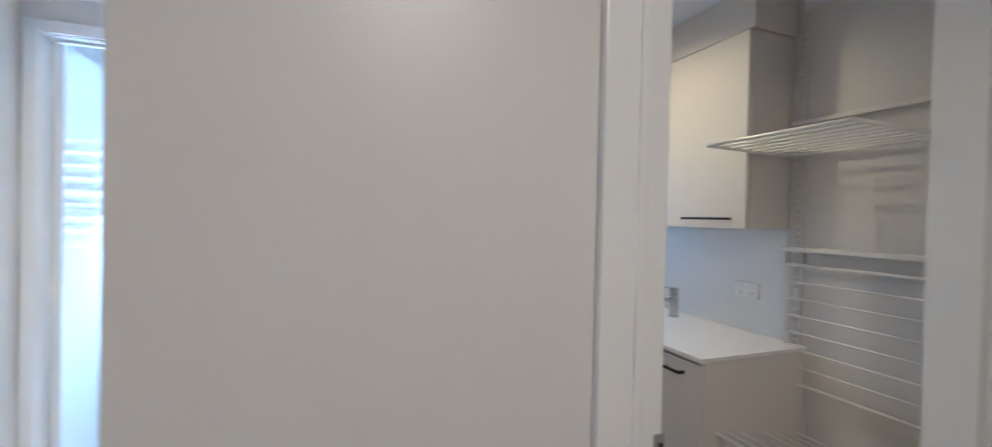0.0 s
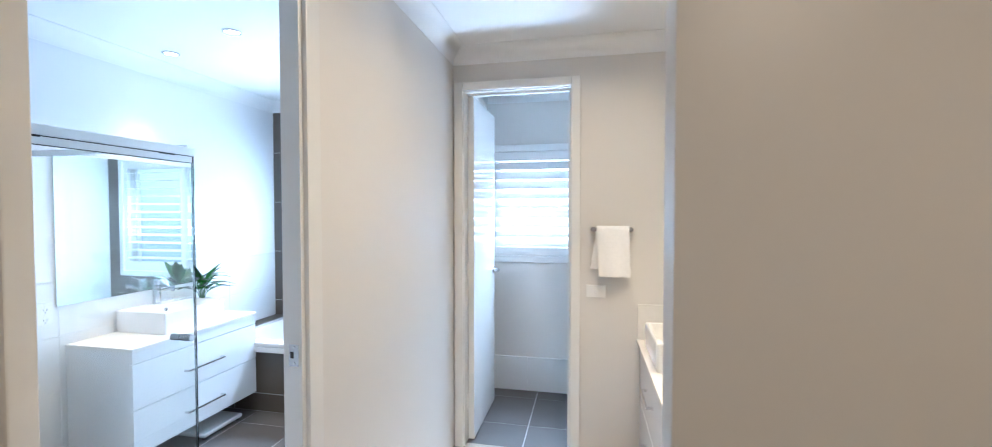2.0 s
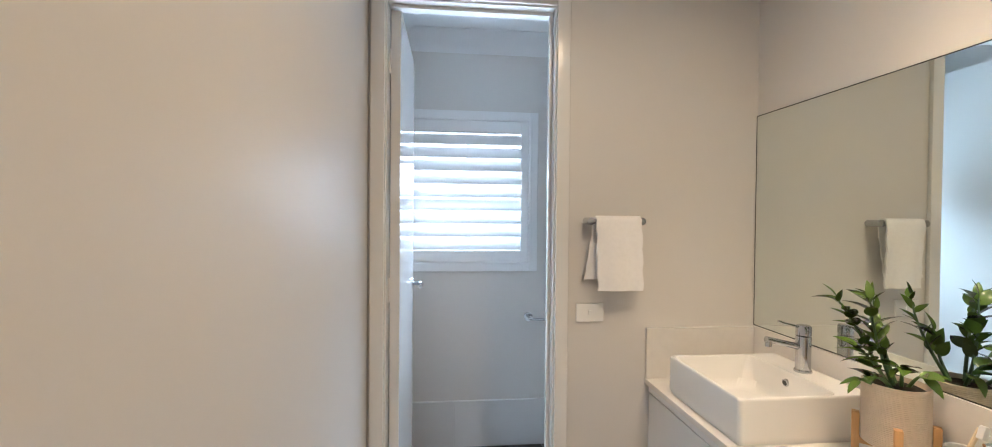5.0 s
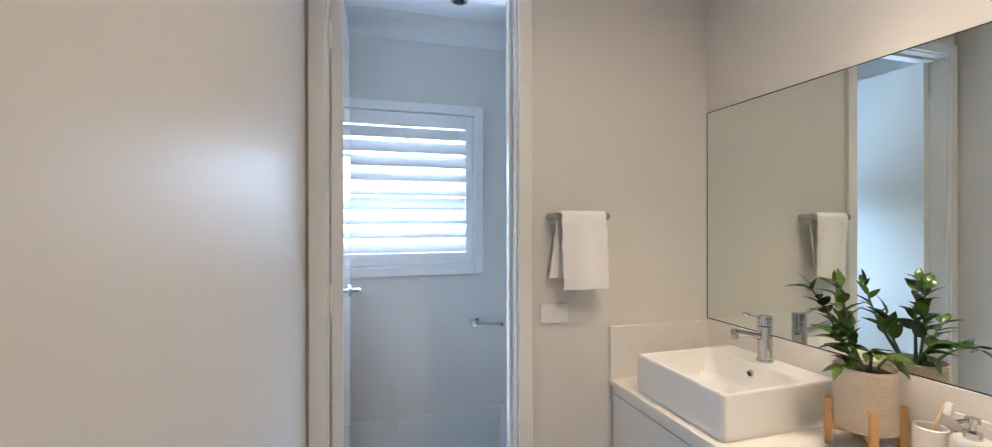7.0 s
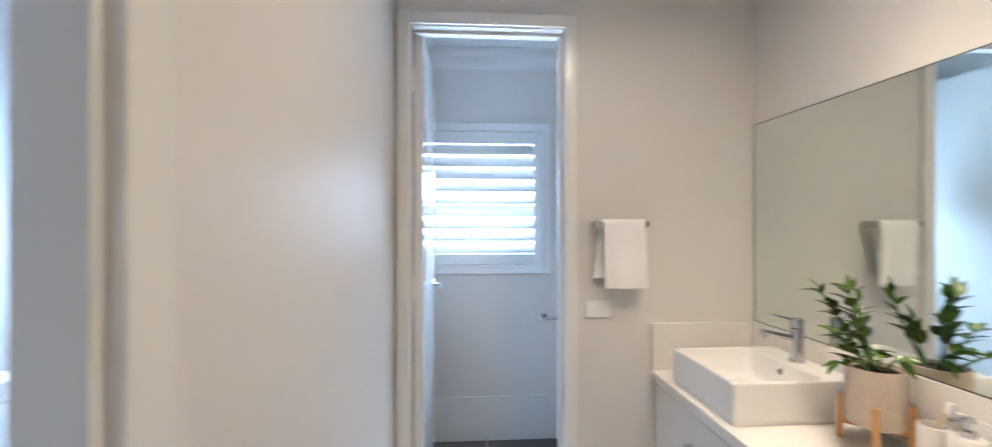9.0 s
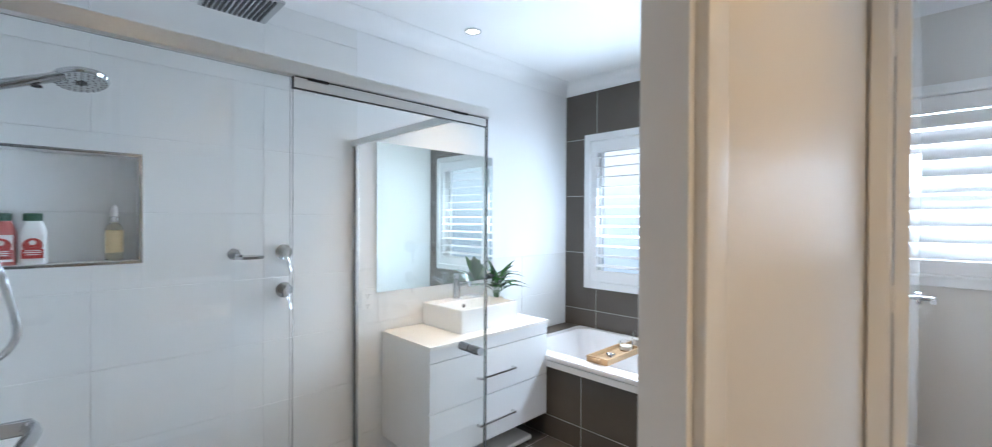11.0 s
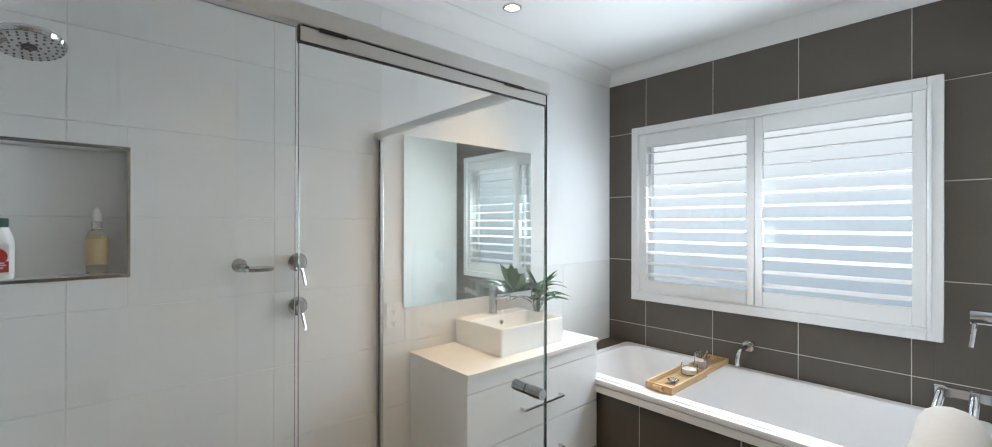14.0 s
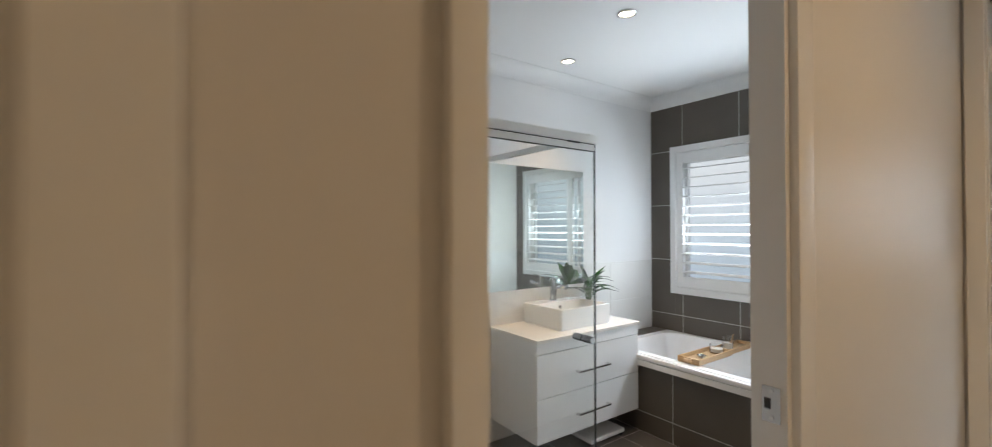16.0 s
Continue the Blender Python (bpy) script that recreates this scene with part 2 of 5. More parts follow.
def setting(name, bm, material, label="", category="", smooth=0):
    ob = new(name, mesh_of(name, bm, material, smooth))
    return tagged(ob, label, category, kind="structure")


def thing(name, at, label, category, group="", kind=""):
    ob = new(name)
    ob.empty_display_size = 0.05
    ob.location = at
    return tagged(ob, label, category, group, kind)


# ---- floors and ceilings ----
tag_floor = "floor"
setting("floor_hall", boxes((HALL_W - 0.05, HALL_E + 0.1, HALL_S - 0.1, DOOR_WALL + 0.04, -0.1, 0.0)), M_CARPET, "beige carpet over the hall and nook floor", tag_floor)
floor_bath = setting("floor_bathroom", boxes((BATH_W - 0.1, HALL_W - 0.05, BATH_S - 0.1, NORTH + 0.1, -0.1, -0.0015)), M_GROUT, "dark tiled bathroom floor with pale joints", tag_floor)
floor_wc = setting("floor_toilet", boxes((HALL_W - 0.05, 0.55, DOOR_WALL + 0.04, NORTH + 0.1, -0.1, -0.0015)), M_GROUT, "dark tiled toilet floor with pale joints", tag_floor)
setting("ceiling_hall", boxes((HALL_W - 0.13, HALL_E + 0.1, HALL_S - 0.1, DOOR_WALL, CEIL, CEIL + 0.1)), M_CEIL, "plain white hall ceiling", "ceiling")
setting("ceiling_bathroom", boxes((BATH_W - 0.15, HALL_W - 0.13, BATH_S - 0.15, NORTH + 0.15, CEIL, CEIL + 0.1)), M_CEIL, "plain white bathroom ceiling", "ceiling")
setting("ceiling_toilet", boxes((HALL_W - 0.13, 0.55, DOOR_WALL, NORTH + 0.15, CEIL, CEIL + 0.1)), M_CEIL, "plain white toilet ceiling", "ceiling")

# ---- walls ----
DOOR_H = 2.058
BD0, BD1 = 0.493, 1.085        # bathroom doorway
WD0, WD1 = -0.955, -0.352    # toilet doorway
LD0, LD1 = 0.640, 1.60       # laundry doorway
BW = (-2.655, -1.325, 0.84, 1.84)     # bathroom window opening
WW = (-1.00, -0.30, 1.05, 1.82)       # toilet window opening
J = 0.02
setting("wall_hall_west", boxes(
    (BATH_E, HALL_W, HALL_S, -0.6, 0, CEIL), (BATH_E, HALL_W, -0.6, 0.23, DOOR_H, CEIL), (BATH_E, HALL_W, 0.23, BD0 - J, 0, CEIL),
    (BATH_E, HALL_W, BD0 - J, BD1 + J, DOOR_H + J, CEIL), (BATH_E, HALL_W, BD1 + J, NORTH, 0, CEIL), (BATH_E2 + 0.0025, BATH_E, 1.72, NORTH, 0, CEIL)), M_WALL, "warm white painted wall with low sheen", "wall")
setting("wall_bathroom_west", boxes(
    (BATH_W - 0.14, BATH_W - 0.0025, BATH_S - 0.12, 0.413, 0, CEIL), (BATH_W - 0.14, BATH_W - 0.0025, 0.806, NORTH, 0, CEIL),
    (BATH_W - 0.14, BATH_W - 0.0025, 0.413, 0.806, 0, 1.115), (BATH_W - 0.14, BATH_W - 0.0025, 0.413, 0.806, 1.498, CEIL),
    (BATH_W - 0.14, BATH_W - 0.10, 0.413, 0.806, 1.115, 1.498)), M_BATHWALL, "white bathroom wall, tiled below and in the shower", "wall")
setting("wall_bathroom_south", boxes((BATH_W - 0.14, BATH_E, BATH_S - 0.12, BATH_S - 0.0025, 0, CEIL)), M_BATHWALL, "white tiled shower end wall", "wall")
wall_north = setting("wall_north", boxes(
    (BATH_W - 0.14, BW[0], NORTH + 0.0014, NORTH + 0.13, 0, CEIL), (BW[1], HALL_W - 0.06, NORTH + 0.0014, NORTH + 0.13, 0, CEIL),
    (BW[0], BW[1], NORTH + 0.0014, NORTH + 0.13, 0, BW[2]), (BW[0], BW[1], NORTH + 0.0014, NORTH + 0.13, BW[3], CEIL)), M_GROUT, "outer bathroom wall with large brown tiles", "wall")
setting("wall_toilet_north", boxes(
    (HALL_W - 0.06, WW[0], NORTH, NORTH + 0.13, 0, CEIL), (WW[1], 0.55, NORTH, NORTH + 0.13, 0, CEIL),
    (WW[0], WW[1], NORTH, NORTH + 0.13, 0, WW[2]), (WW[0], WW[1], NORTH, NORTH + 0.13, WW[3], CEIL)), M_WALL, "white painted outer toilet wall", "wall")
setting("wall_toilet_east", boxes((0.45, 0.55, DOOR_WALL + 0.1, NORTH, 0, CEIL)), M_WALL, "white painted toilet wall", "wall")
setting("wall_toilet_door", boxes(
    (HALL_W, WD0 - J, DOOR_WALL, DOOR_WALL + 0.1, 0, CEIL), (WD1 + J, 0.55, DOOR_WALL, DOOR_WALL + 0.1, 0, CEIL),
    (WD0 - J, WD1 + J, DOOR_WALL, DOOR_WALL + 0.1, DOOR_H + J, CEIL)), M_WALL, "warm white painted nook wall", "wall")
setting("wall_nook_east", boxes((MIRROR_WALL, MIRROR_WALL + 0.1, NIB_Y + 0.1, DOOR_WALL, 0, CEIL)), M_WALL, "warm white painted wall behind the mirror", "wall")
setting("wall_hall_north", boxes(
    (NIB_X, LD0 - J, NIB_Y, NIB_Y + 0.1, 0, CEIL), (LD1 + J, HALL_E, NIB_Y, NIB_Y + 0.1, 0, CEIL),
    (LD0 - J, LD1 + J, NIB_Y, NIB_Y + 0.1, DOOR_H + J, CEIL)), M_WALL, "warm white painted hall wall with nib end", "wall")
setting("wall_hall_south", boxes((BATH_E, HALL_E + 0.1, HALL_S - 0.1, HALL_S, 0, CEIL)), M_WALL, "plain hall end wall", "wall")
setting("wall_hall_east", boxes((HALL_E, HALL_E + 0.1, HALL_S, NIB_Y + 0.1, 0, CEIL)), M_WALL, "plain hall side wall", "wall")
setting("wall_laundry_east", boxes((LAUN_E, LAUN_E + 0.1, NIB_Y + 0.1, LAUN_N, 0, CEIL)), M_WALL, "warm white laundry wall", "wall")
setting("wall_laundry_west", boxes((MIRROR_WALL + 0.1, MIRROR_WALL + 0.11, NIB_Y + 0.1, LAUN_N, 0, CEIL)), M_WALL, "warm white laundry wall", "wall")
setting("wall_laundry_north", boxes((MIRROR_WALL + 0.1, 0.8, LAUN_N, LAUN_N + 0.1, 0, CEIL), (1.6, LAUN_E + 0.1, LAUN_N, LAUN_N + 0.1, 0, CEIL), (0.8, 1.6, LAUN_N, LAUN_N + 0.1, 0, 1.05), (0.8, 1.6, LAUN_N, LAUN_N + 0.1, 1.85, CEIL)), M_WALL, "warm white laundry wall with window opening", "wall")
setting("floor_laundry", boxes((MIRROR_WALL + 0.1, LAUN_E + 0.1, NIB_Y + 0.1, LAUN_N + 0.1, 0.001, 0.006)), M_FTILE, "dark laundry floor", tag_floor)
setting("ceiling_laundry", boxes((MIRROR_WALL, LAUN_E + 0.1, DOOR_WALL, LAUN_N + 0.1, CEIL + 0.001, CEIL + 0.1)), M_CEIL, "white laundry ceiling", "ceiling")
setting("backdrop", boxes((-9, 9, 5.5, 5.52, -0.5, 5)), M_SKYCARD, "bright overcast daylight outside the windows", "backdrop")
M_SKY2 = glow("bright_overcast_glow", (0.94, 0.965, 1.0), 2.7)
setting("backdrop_toilet", boxes((-1.17, 0.0, 3.62, 3.64, 0.7, 2.3)), M_SKY2, "bright overcast sky outside the toilet window", "backdrop")

# ---- cornices ----
def cove(name, a, b, inward, size=0.085, label="white plaster cove cornice"):
    """A concave cornice along the wall from a to b; inward points into the room."""
    a, b, n = Vector((*a, 0)), Vector((*b, 0)), Vector((*inward, 0))
    prof = [(0.001, CEIL - size), (0.003, CEIL - size)]
    for k in range(9):
        g = math.pi / 2 * k / 8
        prof.append((size - (size - 0.003) * math.cos(g), CEIL - size + (size - 0.003) * math.sin(g)))
    prof += [(size, CEIL - 0.001), (0.001, CEIL - 0.001)]
    bm = bmesh.new()
    ends = [[bm.verts.new(p + n * d + Vector((0, 0, z))) for d, z in prof] for p in (a, b)]
    for i in range(len(prof)):
        j = (i + 1) % len(prof)
        bm.faces.new((ends[0][i], ends[0][j], ends[1][j], ends[1][i]))
    bm.faces.new(ends[0])
    bm.faces.new(list(reversed(ends[1])))
    return setting(name, bm, M_CEIL, label, "cornice", smooth=40)


cove("cornice_hall_west", (HALL_W, HALL_S), (HALL_W, DOOR_WALL), (1, 0))
cove("cornice_nook_north", (HALL_W, DOOR_WALL), (MIRROR_WALL, DOOR_WALL), (0, -1))
cove("cornice_nook_east", (MIRROR_WALL, NIB_Y + 0.1), (MIRROR_WALL, DOOR_WALL), (-1, 0))
cove("cornice_nook_south", (NIB_X, NIB_Y + 0.1), (MIRROR_WALL, NIB_Y + 0.1), (0, 1))
cove("cornice_nib", (NIB_X, NIB_Y), (NIB_X, NIB_Y + 0.1), (-1, 0))
cove("cornice_hall_north", (NIB_X, NIB_Y), (HALL_E, NIB_Y), (0, -1))
cove("cornice_bathroom_north", (BATH_W, NORTH), (BATH_E2, NORTH), (0, -1))
cove("cornice_bathroom_west", (BATH_W, BATH_S), (BATH_W, NORTH), (1, 0))
cove("cornice_bathroom_south", (BATH_W, BATH_S), (BATH_E, BATH_S), (0, 1))
cove("cornice_bathroom_east", (BATH_E2, 1.72), (BATH_E2, NORTH), (-1, 0))
cove("cornice_toilet_north", (HALL_W, NORTH), (0.45, NORTH), (0, -1), 0.10)
cove("cornice_toilet_west", (HALL_W, DOOR_WALL + 0.1), (HALL_W, NORTH), (1, 0), 0.10)
cove("cornice_laundry_east", (LAUN_E, NIB_Y + 0.1), (LAUN_E, 1.44), (-1, 0), 0.08)


# ---- door frames ----
def frame_x(name, x0, x1, y0, y1, h, out, label, w=0.050, back=0.006):
    """Lining and architraves of a doorway in a wall that runs along x; out: the side (-1 or +1) of the architrave."""
    e = 0.012
    bm = boxes((x0 - J, x0, y0 - 0.004, y1 + 0.004, 0, h + J, 0.002), (x1, x1 + J, y0 - 0.004, y1 + 0.004, 0, h + J, 0.002), (x0, x1, y0 - 0.004, y1 + 0.004, h, h + J, 0.002))
    jamb = setting(name, bm, M_TRIM, label, "door frame", smooth=35)
    f = y0 if out < 0 else y1
    ya, yb = (f - e - 0.006, f - 0.0005) if out < 0 else (f + 0.0005, f + e + 0.006)
    part("architrave", boxes((x0 - back - w, x0 - back, ya, yb, 0, h + w + back, 0.004)), M_TRIM, jamb)
    part("architrave", boxes((x1 + back, x1 + back + w, ya, yb, 0, h + w + back, 0.004)), M_TRIM, jamb)
    part("architrave", boxes((x0 - back, x1 + back, ya, yb, h + back, h + w + back, 0.004)), M_TRIM, jamb)
    if back > J:
        # rebated edge of the lining, shown beside the architrave
        yc, yd = (f - 0.0075, f - 0.0005) if out < 0 else (f + 0.0005, f + 0.0075)
        part("lining_edge", boxes((x0 - back + 0.0004, x0 - 0.0006, yc, yd, 0, h + 0.0005, 0.002)), M_TRIM, jamb)
        part("lining_edge", boxes((x1 + 0.0006, x1 + back - 0.0004, yc, yd, 0, h + 0.0005, 0.002)), M_TRIM, jamb)
        part("lining_edge", boxes((x0 - back + 0.0004, x1 + back - 0.0004, yc, yd, h + 0.001, h + back - 0.0004, 0.002)), M_TRIM, jamb)
        part("bead", boxes((x0 - back - 0.024, x0 - back - 0.008, ya - 0.005, ya + 0.002, 0, h + w, 0.002)), M_TRIM, jamb)
    return jamb


wc_frame = frame_x("trim_toilet_doorway", WD0, WD1, DOOR_WALL, DOOR_WALL + 0.1, DOOR_H, -1, "white enamelled door frame and architraves")
part("door_stop", boxes((WD1 - 0.012, WD1 - 0.001, DOOR_WALL + 0.035, DOOR_WALL + 0.060, 0, DOOR_H), (WD0 + 0.012, WD1 - 0.012, DOOR_WALL + 0.035, DOOR_WALL + 0.060, DOOR_H - 0.012, DOOR_H)), M_TRIM, wc_frame)
frame_x("trim_laundry_doorway", LD0, LD1, NIB_Y, NIB_Y + 0.1, DOOR_H, -1, "white enamelled laundry door frame", 0.088, 0.046)
bd = setting("trim_bathroom_doorway", boxes(
    (BATH_E - 0.004, HALL_W + 0.004, BD0 - J, BD0, 0, DOOR_H + J, 0.002), (BATH_E - 0.004, HALL_W + 0.004, BD1, BD1 + J, 0, DOOR_H + J, 0.002),
    (BATH_E - 0.004, HALL_W + 0.004, BD0, BD1, DOOR_H, DOOR_H + J, 0.002)), M_TRIM, "white enamelled bathroom door frame", "door frame", smooth=35)
for ya, yb in ((BD0 - 0.042, BD0 - 0.004), (BD1 + 0.015, BD1 + 0.080)):
    part("architrave", boxes((HALL_W + 0.0005, HALL_W + 0.018, ya, yb, 0, DOOR_H + 0.066, 0.004)), M_TRIM, bd)
part("architrave", boxes((HALL_W + 0.0005, HALL_W + 0.018, BD0 - 0.004, BD1 + 0.006, DOOR_H + 0.006, DOOR_H + 0.066, 0.004)), M_TRIM, bd)
# strike plate on the closing jamb
sp = part("strike_plate", boxes((-1.055, -1.026, BD1 - 0.0018, BD1 - 0.0002, 0.955, 1.015, 0.0006)), M_CHROME, bd, "chrome strike plate with two screws")
part("latch_hole", boxes((-1.051, -1.041, BD1 - 0.0024, BD1 - 0.0014, 0.977, 0.995)), M_BLACK, sp, "dark latch hole")
for z in (0.963, 1.007):
    part("screw", rod(bmesh.new(), (-1.040, BD1 - 0.0028, z), (-1.040, BD1 - 0.001, z), 0.0035, 10), M_STEEL, sp)
# strike of the laundry doorway
sp2 = thing("laundry_strike_plate", (LD0, NIB_Y + 0.01, 1.0), "steel strike plate on the laundry jamb", "strike plate")
part("plate", boxes((LD0 + 0.0005, LD0 + 0.0028, NIB_Y + 0.02, NIB_Y + 0.055, 0.965, 1.03, 0.0008)), M_STEEL, sp2)
part("lip", boxes((LD0 - 0.018, LD0 + 0.0028, NIB_Y - 0.0105, NIB_Y - 0.0078, 0.972, 1.022, 0.0008), (LD0 + 0.0005, LD0 + 0.0028, NIB_Y - 0.0078, NIB_Y + 0.0205, 0.980, 1.014)), M_STEEL, sp2)
part("latch_hole", boxes((LD0 - 0.008, LD0 + 0.0008, NIB_Y - 0.0112, NIB_Y - 0.0104, 0.988, 1.006)), M_BLACK, sp2)
# frame and leaf of the next hall door, shut
hd = setting("door_3", boxes((HALL_W - 0.165, HALL_W - 0.130, -0.6, 0.2105, 0.01, DOOR_H - 0.002, 0.002)), M_DOOR, "plain white hall door, shut", "door", smooth=35)
tr = setting("trim_hall_doorway", boxes((HALL_W + 0.0005, HALL_W + 0.018, 0.215, 0.280, 0, DOOR_H + 0.06, 0.004), (HALL_W - 0.165, HALL_W + 0.004, 0.2115, 0.2295, 0, DOOR_H, 0.002), (HALL_W - 0.165, HALL_W - 0.001, -0.62, 0.2110, DOOR_H + 0.0005, DOOR_H + 0.02), (HALL_W - 0.165, HALL_W - 0.001, -0.62, -0.601, 0, DOOR_H), (HALL_W + 0.0005, HALL_W + 0.018, -0.66, 0.215, DOOR_H, DOOR_H + 0.06, 0.004)), M_TRIM, "white hall door frame", "door frame", smooth=35)


# ---- door leaves ----
def door_leaf(name, hinge, angle, width, thick, label, handle_z, side):
    """A flush leaf hung at hinge; angle: its direction from +x, degrees; side: which way its thickness lies."""
    d = thing(name, (*hinge, 0), label, "door", kind="structure")
    c, s = math.cos(radians(angle)), math.sin(radians(angle))
    turn = Matrix(((c, -s * side, 0, hinge[0]), (s, c * side, 0, hinge[1]), (0, 0, 1, 0), (0, 0, 0, 1)))

    def add(kind, bm, material, parent, lab=""):
        bmesh.ops.transform(bm, matrix=turn, verts=bm.verts)
        return part(kind, bm, material, parent, lab)
    leaf = add("leaf", boxes((0.002, width, 0, thick, 0.012, DOOR_H - 0.006, 0.0015)), M_DOOR, d)
    for z in (0.24, 1.02, 1.86):
        hg = bmesh.new()
        rod(hg, (-0.004, -0.004, z - 0.045), (-0.004, -0.004, z + 0.045), 0.006, 10)
        box(hg, -0.004, 0.028, -0.002, 0.001, z - 0.045, z + 0.045)
        add("hinge", hg, M_TRIM, d)
    for sgn, y in ((-1, 0.0), (1, thick)):
        bm = bmesh.new()
        rod(bm, (width - 0.055, y, handle_z), (width - 0.055, y + sgn * 0.006, handle_z), 0.026, 24)
        rod(bm, (width - 0.055, y, handle_z), (width - 0.055, y + sgn * 0.045, handle_z), 0.009, 14)
        tube(bm, arc([(width - 0.055, y + sgn * 0.042, handle_z), (width - 0.085, y + sgn * 0.050, handle_z), (width - 0.155, y + sgn * 0.046, handle_z)], 5), 0.008, 10)
        add("handle", bm, M_CHROME, d, "chrome lever handle")
    add("latch_plate", boxes((width - 0.0005, width + 0.0015, thick * 0.2, thick * 0.8, handle_z - 0.03, handle_z + 0.03)), M_STEEL, d)
    return d


door_leaf("door_1", (WD0 + 0.004, DOOR_WALL + 0.064), 89.8, 0.585, 0.036, "white enamelled toilet door standing open", 0.965, -1)
door_leaf("door_2", (BATH_E - 0.008, BD0 - 0.050), 173.6, 0.55, 0.036, "white enamelled bathroom door standing open", 1.03, -1)


# ---- shuttered windows ----
def slat_mesh(bm, x0, x1, y, z, chord, thick, tilt):
    n = 12
    c, s = math.cos(radians(tilt)), math.sin(radians(tilt))
    ends = []
    for x in (x0, x1):
        ring = []
        for k in range(n):
            g = 2 * math.pi * k / n
            u, v = chord / 2 * math.cos(g), thick / 2 * math.sin(g)
            ring.append(bm.verts.new((x, y + u * c - v * s, z + u * s + v * c)))
        ends.append(ring)
    for k in range(n):
        bm.faces.new((ends[0][k], ends[0][(k + 1) % n], ends[1][(k + 1) % n], ends[1][k]))
    bm.faces.new(ends[0])
    bm.faces.new(list(reversed(ends[1])))
    return bm


def shutter_window(name, outer, panels, louvre_z, tilt, count, label, rod_at=()):
    """outer: x0, x1, z0, z1 of the architrave; panels: x0, x1 of each bank of louvres."""
    x0, x1, z0, z1 = outer
    w = thing(name, ((x0 + x1) / 2, NORTH, z0), label, "window", kind="structure")
    f, y0, y1 = 0.052, NORTH - 0.024, NORTH - 0.001
    fr = boxes((x0, x0 + f, y0, y1, z0, z1, 0.004), (x1 - f, x1, y0, y1, z0, z1, 0.004), (x0 + f, x1 - f, y0, y1, z1 - f, z1, 0.004), (x0 + f, x1 - f, y0, y1, z0, z0 + f, 0.004))
    wf = part("window_frame", fr, M_SHUT, w)
    i0, i1, k0, k1 = x0 + f, x1 - f, z0 + f, z1 - f
    # stepped bead along the inner edge of the architrave
    part("bead", boxes((i0 - 0.016, i0 - 0.004, y0 - 0.005, y0 + 0.002, k0 - 0.016, k1 + 0.016, 0.002), (i1 + 0.004, i1 + 0.016, y0 - 0.005, y0 + 0.002, k0 - 0.016, k1 + 0.016, 0.002),
                       (i0 - 0.004, i1 + 0.004, y0 - 0.005, y0 + 0.002, k1 + 0.004, k1 + 0.016, 0.002), (i0 - 0.004, i1 + 0.004, y0 - 0.005, y0 + 0.002, k0 - 0.016, k0 - 0.004, 0.002)), M_SHUT, wf)
    part("reveal", boxes((i0 - 0.010, i0, y1, NORTH + 0.125, k0, k1), (i1, i1 + 0.010, y1, NORTH + 0.125, k0, k1), (i0, i1, y1, NORTH + 0.125, k1, k1 + 0.010), (i0, i1, y1, NORTH + 0.125, k0 - 0.010, k0)), M_SHUT, wf)
    lz0, lz1 = louvre_z
    pitch = (lz1 - lz0) / count
    edges = [i0 + 0.0006] + [(a[1] + b[0]) / 2 for a, b in zip(panels, panels[1:])] + [i1 - 0.0006]
    for n, (a, b) in enumerate(panels):
        p0, p1 = edges[n] + 0.0009, edges[n + 1] - 0.0009
        pan = part("shutter_panel", boxes((p0, a, NORTH - 0.018, NORTH + 0.010, k0 + 0.0014, k1 - 0.0014, 0.003), (b, p1, NORTH - 0.018, NORTH + 0.010, k0 + 0.0014, k1 - 0.0014, 0.003),
                                          (a, b, NORTH - 0.0175, NORTH + 0.0095, lz1, k1 - 0.0014, 0.002), (a, b, NORTH - 0.0175, NORTH + 0.0095, k0 + 0.0014, lz0, 0.002)), M_SHUT, w)
        slat = None
        for i in range(count):
            z = lz0 + (i + 0.5) * pitch
            if slat is None:
                slat = part("louvre", slat_mesh(bmesh.new(), a + 0.001, b - 0.001, NORTH - 0.003, z, pitch * 1.10, 0.0085, tilt), M_SHUT, pan)
                first = z
            else:
                o = new("louvre", slat.data)
                o.parent, o.location = pan, (0, 0, z - first)
    pane = part("pane", boxes((i0, i1, NORTH + 0.095, NORTH + 0.100, k0, k1)), M_GLASS, w)
    pane.visible_shadow = False
    mid = (i0 + i1) / 2
    part("sash", boxes((i0, i0 + 0.03, NORTH + 0.085, NORTH + 0.12, k0, k1), (i1 - 0.03, i1, NORTH + 0.085, NORTH + 0.12, k0, k1), (i0, i1, NORTH + 0.085, NORTH + 0.12, k0, k0 + 0.03), (i0, i1, NORTH + 0.085, NORTH + 0.12, k1 - 0.03, k1),
                       (mid - 0.012, mid + 0.012, NORTH + 0.084, NORTH + 0.121, k0, k1)), M_SHUT, w)
    return w


shutter_window("window_1", (-2.716, -1.263, 0.780, 1.900), ((-2.612, -2.020), (-1.941, -1.361)), (0.913, 1.762), 8.5, 12, "white plantation shutters over the tub, louvres open")
shutter_window("window_2", (-1.015, -0.240, 0.990, 1.880), ((-0.945, -0.335),), (1.105, 1.760), 54, 9, "white plantation shutters in the toilet, louvres half closed")


# ---- bathroom: tub and its fittings ----
TUB_Y, RIM = 2.635, 0.49


